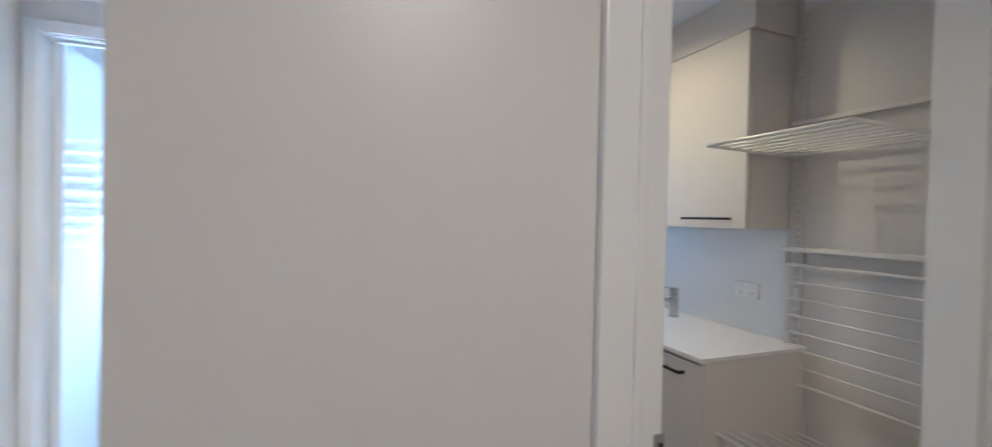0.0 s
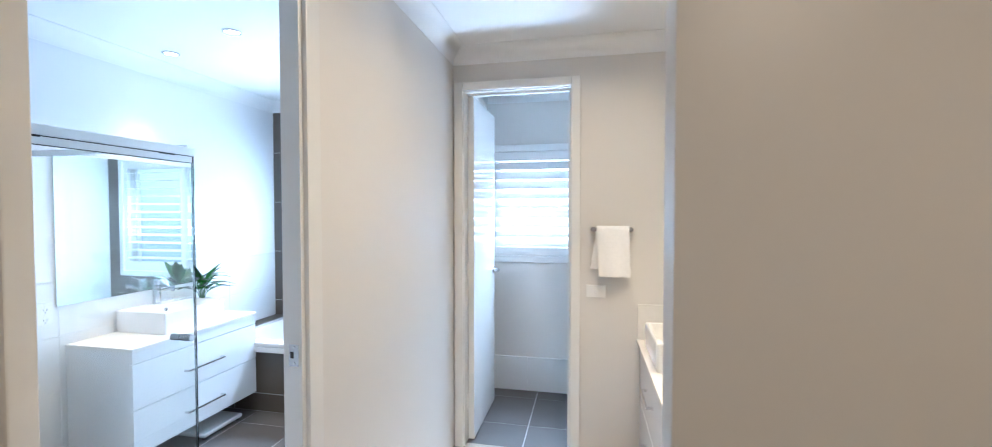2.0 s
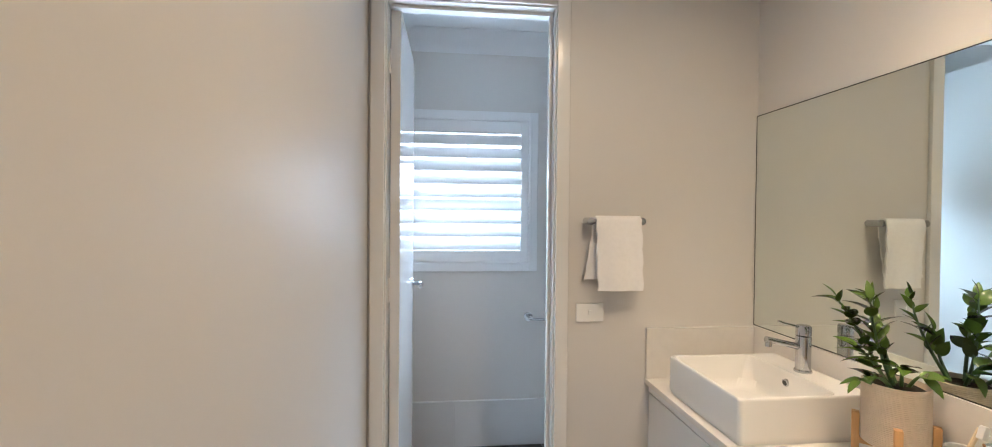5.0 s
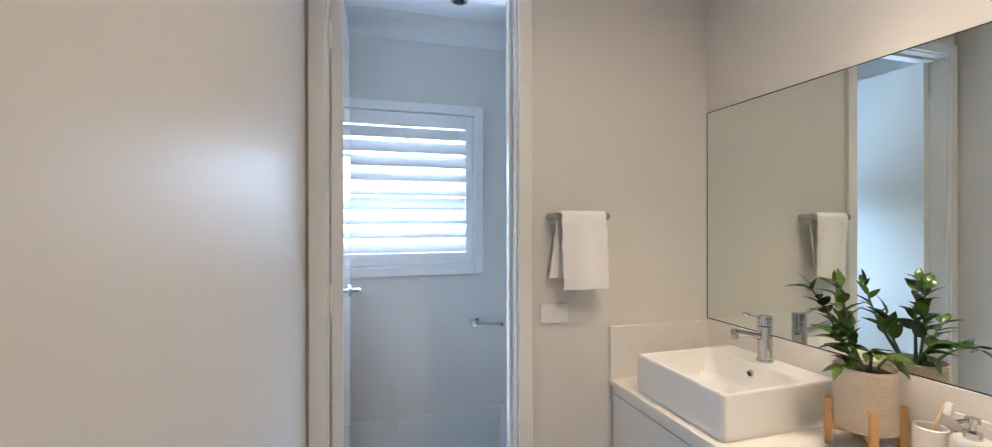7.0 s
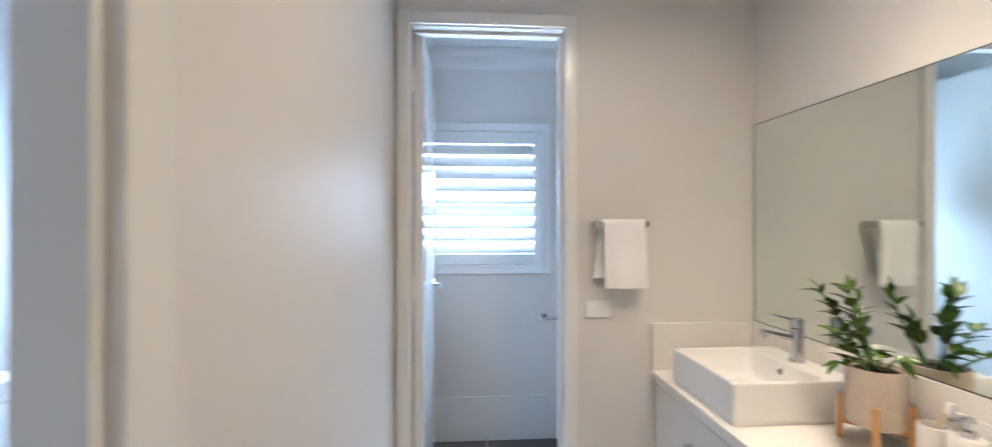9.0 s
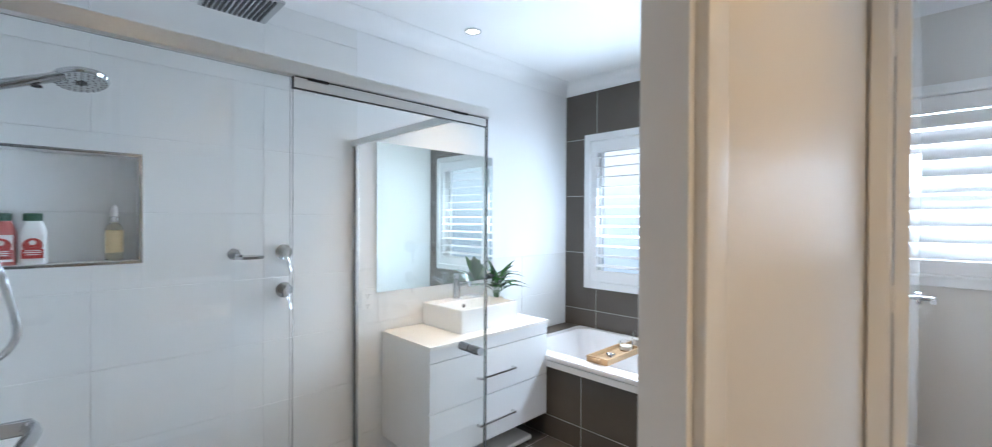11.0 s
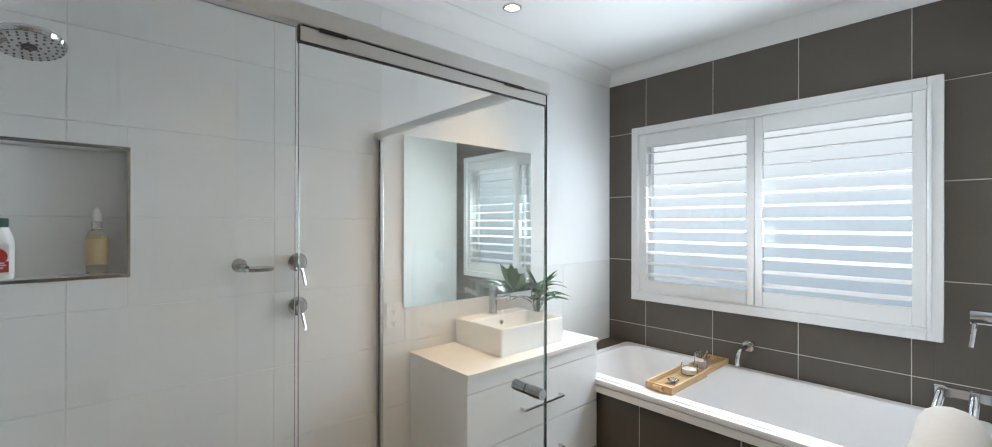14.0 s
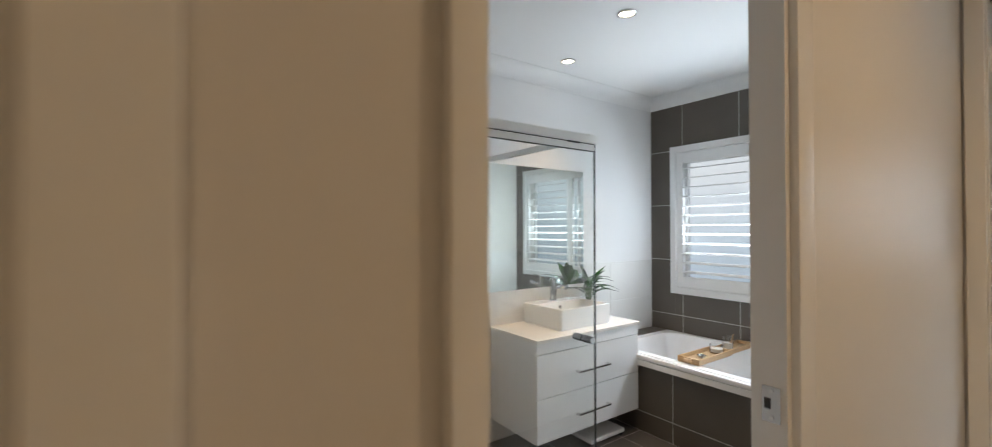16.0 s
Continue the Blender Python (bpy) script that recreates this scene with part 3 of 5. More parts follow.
def rect_loop(bm, x0, x1, y0, y1, z, r, n=5):
    out = []
    for cx, cy, g0 in ((x1 - r, y1 - r, 0), (x0 + r, y1 - r, 90), (x0 + r, y0 + r, 180), (x1 - r, y0 + r, 270)):
        for k in range(n + 1):
            g = radians(g0 + 90 * k / n)
            out.append(bm.verts.new((cx + r * math.cos(g), cy + r * math.sin(g), z)))
    return out


def loft(bm, loops, close_last=True, close_first=False):
    for a, b in zip(loops, loops[1:]):
        for i in range(len(a)):
            j = (i + 1) % len(a)
            bm.faces.new((a[i], a[j], b[j], b[i]))
    if close_last:
        bm.faces.new(loops[-1])
    if close_first:
        bm.faces.new(list(reversed(loops[0])))
    return bm


tub = thing("bathtub", (-1.95, 3.0, 0), "white acrylic bathtub set in a brown tiled surround", "bathtub")
X0, X1, Y0, Y1 = -2.765, BATH_E2 - 0.004, TUB_Y + 0.012, NORTH - 0.002
bm = bmesh.new()
loft(bm, [rect_loop(bm, X0, X1, Y0, Y1, RIM - 0.03, 0.02), rect_loop(bm, X0, X1, Y0, Y1, RIM - 0.006, 0.02), rect_loop(bm, X0 + 0.006, X1 - 0.006, Y0 + 0.006, Y1 - 0.006, RIM, 0.02),
          rect_loop(bm, X0 + 0.06, X1 - 0.06, Y0 + 0.055, Y1 - 0.05, RIM, 0.10), rect_loop(bm, X0 + 0.075, X1 - 0.075, Y0 + 0.068, Y1 - 0.062, RIM - 0.015, 0.10),
          rect_loop(bm, X0 + 0.16, X1 - 0.12, Y0 + 0.10, Y1 - 0.09, RIM - 0.25, 0.12), rect_loop(bm, X0 + 0.26, X1 - 0.17, Y0 + 0.14, Y1 - 0.13, RIM - 0.36, 0.12)])
part("shell", bm, M_TUB, tub)
part("front_lip", boxes((X0, X1, TUB_Y - 0.010, TUB_Y + 0.016, RIM - 0.034, RIM - 0.004, 0.008)), M_TUB, tub)
part("edge_strip", boxes((-2.896, X1, TUB_Y - 0.006, TUB_Y + 0.011, RIM - 0.072, RIM - 0.036, 0.003)), M_CERAMIC, tub, "white edge strip below the rim")
hob = setting("tub_surround", boxes((-2.899, -2.768, TUB_Y + 0.012, NORTH - 0.001, 0, RIM - 0.010, 0.0), (-2.768, BATH_E2 - 0.001, TUB_Y + 0.0225, TUB_Y + 0.044, 0, RIM - 0.036)), M_GROUT, "brown tiled tub surround", "tub surround")
part("tile", boxes((-2.897, -2.770, TUB_Y + 0.012, NORTH - 0.003, RIM - 0.010, RIM - 0.002, 0.001)), M_BTILE, hob)
spout = thing("bath_spout", (-2.01, NORTH, 0.609), "chrome wall-mounted bath spout", "tap")
bm = bmesh.new()
rod(bm, (-2.01, NORTH, 0.612), (-2.01, NORTH - 0.012, 0.612), 0.030, 24)
part("flange", bm, M_CHROME, spout)
part("pipe", tube(bmesh.new(), arc([(-2.01, NORTH - 0.008, 0.612), (-2.012, NORTH - 0.07, 0.612), (-2.016, NORTH - 0.125, 0.598), (-2.018, NORTH - 0.145, 0.560), (-2.018, NORTH - 0.146, 0.535)], 6), 0.012, 14), M_CHROME, spout)


def wall_mixer(name, at, out, along, label):
    """A round wall mixer: plate, body and a thin lever."""
    o, a = Vector(out), Vector(at)
    m = thing(name, at, label, "tap", "shower mixers")
    part("plate", rod(bmesh.new(), a, a + o * 0.008, 0.035, 28), M_CHROME, m)
    part("body", rod(bmesh.new(), a + o * 0.006, a + o * 0.05, 0.020, 24), M_CHROME, m)
    part("lever", tube(bmesh.new(), [a + o * 0.040 + Vector((0, 0, -0.012)), a + o * 0.045 + Vector((0, 0, -0.06)) + Vector(along) * 0.010, a + o * 0.048 + Vector((0, 0, -0.085)) + Vector(along) * 0.014], 0.005, 10), M_CHROME, m)
    return m


wall_mixer("wall_mixer", (BATH_W, 1.307, 1.125), (1, 0, 0), (0, 1, 0), "round chrome shower mixer on white tiles")
wall_mixer("wall_mixer", (BATH_W, 1.308, 0.957), (1, 0, 0), (0, 1, 0), "round chrome shower mixer on white tiles")
wall_mixer("wall_mixer", (BATH_E2, 2.60, 1.010), (-1, 0, 0), (0, -1, 0), "chrome bath mixer on the wall beside the tub")

sd = thing("soap_dish", (BATH_W, 1.12, 1.115), "chrome soap holder on the shower wall", "soap dish")
part("plate", rod(bmesh.new(), (BATH_W, 1.11, 1.125), (BATH_W + 0.010, 1.11, 1.125), 0.024, 20), M_CHROME, sd)
part("arm", rod(bmesh.new(), (BATH_W + 0.008, 1.11, 1.125), (BATH_W + 0.05, 1.125, 1.118), 0.008, 12), M_CHROME, sd)
bm = bmesh.new()
loft(bm, [rect_loop(bm, BATH_W + 0.035, BATH_W + 0.115, 1.10, 1.20, 1.108, 0.035), rect_loop(bm, BATH_W + 0.03, BATH_W + 0.12, 1.095, 1.205, 1.120, 0.038), rect_loop(bm, BATH_W + 0.04, BATH_W + 0.11, 1.105, 1.195, 1.118, 0.033)], True, True)
part("dish", bm, M_CHROME, sd)

# bath caddy and what stands on it
CZ = RIM + 0.001
caddy = thing("bath_caddy", (-2.17, 3.0, CZ), "pale bamboo caddy lying across the bathtub", "bath caddy")
M_BAMBOO = mat("bamboo", (0.58, 0.40, 0.22), 0.45, var=0.16, scale=5, bump=0.1, bscale=40, grain=(30, 2, 30), tint=(0.50, 0.33, 0.17))


def tray(x0, x1, y0, y1, z0, h, wall=0.010):
    return boxes((x0, x1, y0, y0 + wall, z0, z0 + h, 0.002), (x0, x1, y1 - wall, y1, z0, z0 + h, 0.002), (x0, x0 + wall, y0 + wall, y1 - wall, z0, z0 + h, 0.002), (x1 - wall, x1, y0 + wall, y1 - wall, z0, z0 + h, 0.002))


part("tray_frame", tray(-2.235, -2.100, 2.690, 3.060, CZ, 0.034), M_BAMBOO, caddy)
part("extension", tray(-2.222, -2.113, 3.062, 3.372, CZ, 0.030), M_BAMBOO, caddy)
for i in range(9):
    part("slat", boxes((-2.224 + i * 0.0135, -2.215 + i * 0.0135, 2.701, 3.049, CZ + 0.006, CZ + 0.010)), M_BAMBOO, caddy)
for i in range(5):
    part("slat", boxes((-2.208 + i * 0.018, -2.198 + i * 0.018, 3.073, 3.361, CZ + 0.006, CZ + 0.010)), M_BAMBOO, caddy)
part("grip", rod(bmesh.new(), (-2.19, 2.688, CZ + 0.016), (-2.145, 2.688, CZ + 0.016), 0.012, 14), M_BAMBOO, caddy)
M_CLEAR = glass("jar_glass", (0.97, 0.98, 0.97))
M_WAX = mat("pale_bath_salts", (0.62, 0.60, 0.57), 0.8, var=0.15, scale=200, bump=0.5, bscale=500)
M_WOODDK = mat("brush_wood", (0.45, 0.28, 0.14), 0.5, var=0.15, scale=10, grain=(10, 10, 1))


def glass_cup(name, x, y, z, r, h, fill, label):
    j = thing(name, (x, y, z), label, name.replace("_", " "))
    g = part("glass", lathe(bmesh.new(), [(r * 0.9, 0), (r, 0.006), (r, h), (r - 0.003, h), (r - 0.003, 0.008), (0.001, 0.008)], 24, (x, y, z)), M_CLEAR, j)
    g.visible_shadow = False
    part("contents", lathe(bmesh.new(), [(r - 0.005, 0.010), (r - 0.005, fill), (0.001, fill + 0.002)], 20, (x, y, z)), M_WAX, j, "pale bath salts")
    return j


glass_cup("glass_bowl", -2.165, 3.000, CZ + 0.011, 0.040, 0.052, 0.030, "small glass bowl with a metal rim on the caddy")
gj = glass_cup("glass_jar", -2.165, 3.135, CZ + 0.011, 0.032, 0.088, 0.045, "small clear glass jar with a wooden spoon")
part("spoon", rod(bmesh.new(), (-2.15, 3.13, CZ + 0.04), (-2.135, 3.145, CZ + 0.112), 0.004, 8), M_WOODDK, gj)
st = thing("tea_strainer", (-2.160, 2.82, CZ + 0.011), "small steel ball strainer on the caddy", "strainer")
part("bowl", lathe(bmesh.new(), [(0.004, 0.0), (0.016, 0.004), (0.024, 0.012), (0.026, 0.018), (0.023, 0.018), (0.014, 0.007), (0.001, 0.004)], 20, (-2.160, 2.82, CZ + 0.011)), M_CHROME, st)
part("handle", tube(bmesh.new(), arc([(-2.145, 2.80, CZ + 0.026), (-2.13, 2.775, CZ + 0.022), (-2.125, 2.745, CZ + 0.014)], 4), 0.002, 8), M_CHROME, st)


# ---- bathroom: vanity ----
def bow_handle(along, a, b, out, m, parent, label="brushed steel bar handle"):
    """A square-section bow handle from a to b that stands out from its front."""
    a, b, o = Vector(a), Vector(b), Vector(out)
    bm = bmesh.new()
    lo = [min(a[i], b[i]) for i in range(3)]
    hi = [max(a[i], b[i]) for i in range(3)]
    t = 0.005
    c0 = [lo[i] + o[i] * 0.026 - (t if i != along else 0) for i in range(3)]
    c1 = [hi[i] + o[i] * 0.026 + (t if i != along else 0) for i in range(3)]
    box(bm, c0[0], c1[0], c0[1], c1[1], c0[2], c1[2], 0.0015)
    for e in (lo, hi):
        d = 0.005 if e is lo else -0.005
        p = Vector(e)
        p[along] += d
        q = p + o * 0.024
        s = [min(p[i], q[i]) - (0.005 if abs(o[i]) < 0.5 else 0) for i in range(3)]
        u = [max(p[i], q[i]) + (0.005 if abs(o[i]) < 0.5 else 0) for i in range(3)]
        box(bm, s[0], u[0], s[1], u[1], s[2], u[2])
    return part("handle", bm, m, parent, label)


VX, VY0, VY1, VT = -2.475, 1.800, 2.645, 0.690
van = thing("vanity_cabinet", (-2.68, 2.2, 0.14), "white gloss wall-hung vanity with two drawers", "vanity")
part("body", boxes((BATH_W + 0.002, VX - 0.020, VY0 + 0.004, VY1 - 0.004, 0.14, VT - 0.020, 0.001)), M_CAB, van)
part("fascia", boxes((VX - 0.0195, VX - 0.002, VY0 + 0.004, VY1 - 0.004, 0.612, VT - 0.021, 0.001)), M_CAB, van)
for z0, z1, hz in ((0.377, 0.608, 0.480), (0.142, 0.373, 0.244)):
    dr = part("drawer", boxes((VX - 0.0195, VX - 0.002, VY0 + 0.004, VY1 - 0.004, z0, z1, 0.0012)), M_CAB, van)
    bow_handle(1, (VX - 0.002, 2.09, hz), (VX - 0.002, 2.35, hz), (1, 0, 0), M_STEEL, dr)
vt = thing("stone_benchtop", (-2.68, 2.2, VT - 0.02), "white stone top on the bathroom vanity", "benchtop")
part("slab", boxes((BATH_W + 0.001, VX + 0.006, VY0, VY1 + 0.004, VT - 0.0195, VT, 0.002)), M_STONE, vt)


def vessel_basin(name, x0, x1, y0, y1, z0, z1, back, label):
    """A square ceramic bowl with straight sides; back: -1 or +1, the x side that carries the tap."""
    b = thing(name, ((x0 + x1) / 2, (y0 + y1) / 2, z0), label, "basin")
    bm = bmesh.new()
    t, deck = 0.014, 0.105
    ix0, ix1 = (x0 + deck, x1 - t) if back < 0 else (x0 + t, x1 - deck)
    mid = (ix0 + ix1) / 2
    loft(bm, [rect_loop(bm, x0 + 0.006, x1 - 0.006, y0 + 0.006, y1 - 0.006, z0, 0.012), rect_loop(bm, x0, x1, y0, y1, z0 + 0.02, 0.012), rect_loop(bm, x0, x1, y0, y1, z1 - 0.006, 0.012),
              rect_loop(bm, x0 + 0.005, x1 - 0.005, y0 + 0.005, y1 - 0.005, z1, 0.010), rect_loop(bm, ix0 - 0.004, ix1 + 0.004, y0 + t - 0.004, y1 - t + 0.004, z1, 0.022),
              rect_loop(bm, ix0, ix1, y0 + t, y1 - t, z1 - 0.006, 0.020), rect_loop(bm, ix0 + 0.010, ix1 - 0.010, y0 + t + 0.012, y1 - t - 0.012, z1 - 0.075, 0.040),
              rect_loop(bm, ix0 + 0.045, ix1 - 0.045, y0 + t + 0.050, y1 - t - 0.050, z1 - 0.100, 0.040)], True, True)
    part("bowl", bm, M_CERAMIC, b, smooth=50)
    wx = ix0 if back < 0 else ix1
    yc = (y0 + y1) / 2
    ring = part("overflow_ring", rod(bmesh.new(), (wx + back * 0.004, yc, z1 - 0.032), (wx - back * 0.009, yc, z1 - 0.034), 0.012, 20), M_CHROME, b, "chrome overflow ring")
    part("hole", rod(bmesh.new(), (wx, yc, z1 - 0.032), (wx - back * 0.0100, yc, z1 - 0.034), 0.008, 16), M_BLACK, ring, "dark overflow hole")
    part("waste", lathe(bmesh.new(), [(0.030, 0.0), (0.028, 0.004), (0.001, 0.005)], 20, (mid, yc, z1 - 0.100)), M_CHROME, b, "chrome waste")
    return b


def basin_mixer(name, x, y, z, out, label):
    """A pillar mixer with a straight spout and a flat lever; out: x direction of the spout."""
    m = thing(name, (x, y, z), label, "tap", "basin mixers")
    body = part("body", lathe(bmesh.new(), [(0.025, 0), (0.025, 0.006), (0.0215, 0.010), (0.0215, 0.112), (0.001, 0.113)], 24, (x, y, z)), M_CHROME, m)
    part("cap", lathe(bmesh.new(), [(0.0215, 0.116), (0.0215, 0.142), (0.019, 0.146), (0.001, 0.147)], 24, (x, y, z)), M_CHROME, m)
    part("spout", rod(bmesh.new(), (x + out * 0.012, y, z + 0.078), (x + out * 0.125, y, z + 0.104), 0.0100, 16), M_CHROME, m)
    part("outlet", rod(bmesh.new(), (x + out * 0.117, y, z + 0.100), (x + out * 0.117, y, z + 0.082), 0.010, 14), M_CHROME, m)
    bm = bmesh.new()
    tube(bm, [(x + out * 0.010, y, z + 0.140), (x + out * 0.07, y, z + 0.154), (x + out * 0.085, y, z + 0.160)], 0.0042, 10)
    part("lever", bm, M_CHROME, m)
    return m


vessel_basin("basin", BATH_W + 0.012, -2.548, 2.045, 2.465, VT, 0.812, -1, "white square ceramic basin on the vanity top")
basin_mixer("basin_mixer", -2.842, 2.255, 0.812, 1, "chrome basin mixer on the square basin")

# mirrors
bmirror = thing("wall_mirror", (BATH_W, 2.17, 0.894), "large frameless mirror above the bathroom vanity", "mirror")
part("mirror_glass", boxes((BATH_W + 0.001, BATH_W + 0.007, 1.766, 2.590, 0.894, 1.673, 0.0008)), M_MIRROR, bmirror, smooth=0)
nmirror = thing("wall_mirror", (MIRROR_WALL, 1.7, 0.883), "wide frameless mirror above the nook bench", "mirror")
part("mirror_glass", boxes((MIRROR_WALL - 0.006, MIRROR_WALL - 0.001, 0.930, 2.496, 0.886, 1.688, 0.0008)), M_MIRROR, nmirror, smooth=0)
part("backing_edge", boxes((MIRROR_WALL - 0.0068, MIRROR_WALL - 0.0005, 0.930, 2.4972, 0.8835, 0.8862), (MIRROR_WALL - 0.0065, MIRROR_WALL - 0.0005, 0.930, 2.4972, 1.6878, 1.6902), (MIRROR_WALL - 0.0065, MIRROR_WALL - 0.0005, 2.4958, 2.4980, 0.886, 1.688)), M_BLACK, nmirror, "dark mirror edge")


def outlet(name, at, out, along, w, h, label, sockets=2, vertical=False):
    """A white wall plate with switches; out and along are axes."""
    o, a, p = Vector(out), Vector(along), Vector(at)
    ob = thing(name, at, label, "power outlet" if sockets else "light switch")

    def slab(du, dz, hw, hh, d0, d1, bev):
        c0, c1 = p + a * (du - hw) + o * d0 + Vector((0, 0, dz - hh)), p + a * (du + hw) + o * d1 + Vector((0, 0, dz + hh))
        return boxes((min(c0.x, c1.x), max(c0.x, c1.x), min(c0.y, c1.y), max(c0.y, c1.y), c0.z, c1.z, bev))
    plate = part("plate", slab(0, 0, w / 2, h / 2, 0.0005, 0.009, 0.002), M_CERAMIC, ob)
    if not sockets:
        part("rocker", slab(0, 0, 0.007, 0.009, 0.0085, 0.0125, 0.001), M_CERAMIC, ob)
    for i in range(sockets):
        u = (i - (sockets - 1) / 2) * (h if vertical else w) * 0.46
        cu, cz = (0, u) if vertical else (u, -0.004)
        part("switch", slab(cu, cz + 0.020, 0.006, 0.007, 0.0085, 0.0125, 0.001), M_CERAMIC, ob)
        for k in (-1, 1):
            part("slot", slab(cu + k * 0.007, cz - 0.006, 0.0014, 0.004, 0.0088, 0.0094, 0), M_BLACK, plate)
        part("slot", slab(cu, cz - 0.018, 0.0014, 0.004, 0.0088, 0.0094, 0), M_BLACK, plate)
    return ob


outlet("power_outlet", (BATH_W, 1.715, 0.868), (1, 0, 0), (0, 1, 0), 0.068, 0.112, "white double power point beside the vanity mirror", 2, True)
outlet("power_outlet", (MIRROR_WALL - 0.014, 1.688, 0.795), (-1, 0, 0), (0, -1, 0), 0.115, 0.070, "white double power point on the nook splashback", 2)
outlet("light_switch", (-0.211, DOOR_WALL, 0.941), (0, -1, 0), (1, 0, 0), 0.104, 0.068, "white single light switch on the nook wall", 0)


# ---- plants ----
def leaf_bm(length, width, fold=0.25, droop=0.3, n=7, shape=1.0):
    bm = bmesh.new()
    rows = []
    for i in range(n + 1):
        t = i / n
        w = width / 2 * math.sin(math.pi * min(1, t ** (0.75 * shape) * 0.985 + 0.015)) ** 0.85
        x, z = length * t, -droop * length * t * t
        rows.append([bm.verts.new((x, -w, z + fold * w)), bm.verts.new((x, 0, z)), bm.verts.new((x, w, z + fold * w))])
    for a, b in zip(rows, rows[1:]):
        bm.faces.new((a[0], a[1], b[1], b[0]))
        bm.faces.new((a[1], a[2], b[2], b[1]))
    return bm


M_LEAF = mat("glossy_leaf", (0.058, 0.105, 0.016), 0.14, var=0.35, scale=30, bump=0.1, bscale=60, tint=(0.095, 0.160, 0.028), random_hue=0.55)
M_LEAF2 = mat("lily_leaf", (0.030, 0.092, 0.018), 0.25, var=0.3, scale=25, bump=0.1, bscale=60, tint=(0.055, 0.16, 0.03), random_hue=0.3)
M_STEM = mat("green_stem", (0.055, 0.11, 0.03), 0.4, var=0.25, scale=40)
M_SOIL = mat("dark_soil", (0.018, 0.013, 0.009), 0.95, var=0.4, scale=90, bump=1.0, bscale=300)
M_POT = mat("sand_ribbed_ceramic", (0.62, 0.52, 0.41), 0.7, var=0.08, scale=30, bump=0.2, bscale=300)
M_STANDW = mat("light_wood", (0.56, 0.33, 0.13), 0.45, var=0.16, scale=6, bump=0.1, bscale=60, grain=(20, 20, 2))

PX, PY, PZ = 0.352, 1.862, VT + 0.000
BENCH = 0.690
zz = thing("potted_plant", (PX, PY, BENCH), "glossy dark green plant in a ribbed sand pot on wooden legs", "plant")
prof, z = [(0.044, 0.052), (0.060, 0.056)], 0.060
while z < 0.203:
    prof += [(0.0662, z), (0.0648, z + 0.0022)]
    z += 0.0045
prof += [(0.0658, 0.207), (0.0625, 0.209), (0.0615, 0.195), (0.001, 0.193)]
pot = part("pot", lathe(bmesh.new(), prof, 40, (PX, PY, BENCH)), M_POT, zz)
soil = bmesh.new()
lathe(soil, [(0.0610, 0.194), (0.050, 0.199), (0.03, 0.202), (0.001, 0.204)], 24, (PX, PY, BENCH), cap=False)
for v in soil.verts:
    v.co.z += 0.003 * noise.noise(v.co * 120)
part("soil", soil, M_SOIL, zz)
for g in (47, 137, 227, 317):
    c, s = math.cos(radians(g)), math.sin(radians(g))
    m = Matrix.Translation((PX + 0.0745 * c, PY + 0.0745 * s, BENCH)) @ Matrix.Rotation(radians(g), 4, 'Z')
    bm = boxes((-0.008, 0.008, -0.0085, 0.0085, 0.0, 0.120, 0.0015))
    bmesh.ops.transform(bm, matrix=m, verts=bm.verts)
    part("leg", bm, M_STANDW, zz)
for g in (47, 137):
    m = Matrix.Translation((PX, PY, BENCH)) @ Matrix.Rotation(radians(g), 4, 'Z')
    bm = boxes((-0.067, 0.067, -0.006, 0.006, 0.034 + g * 0.00005, 0.050 + g * 0.00005, 0.001))
    bmesh.ops.transform(bm, matrix=m, verts=bm.verts)
    part("cross_bar", bm, M_STANDW, zz)
rng = random.Random(4)
zz_leaf = [mesh_of("leaf", leaf_bm(ln, wd, 0.30, dr, 8, 0.9), M_LEAF, 60) for ln, wd, dr in ((0.060, 0.033, 0.35), (0.052, 0.029, 0.25), (0.046, 0.019, 0.25), (0.036, 0.012, 0.15))]


def place_leaf(me, parent, at, way, up):
    """Put a leaf at a place, with its tip along way."""
    w = Vector(way).normalized()
    side = Vector(up).cross(w).normalized()
    u = w.cross(side)
    o = new("leaf", me)
    o.parent = parent
    m = Matrix((w, side, u)).transposed().to_4x4()
    m.translation = Vector(at) - base_of(parent)
    o.matrix_basis = m
    return o


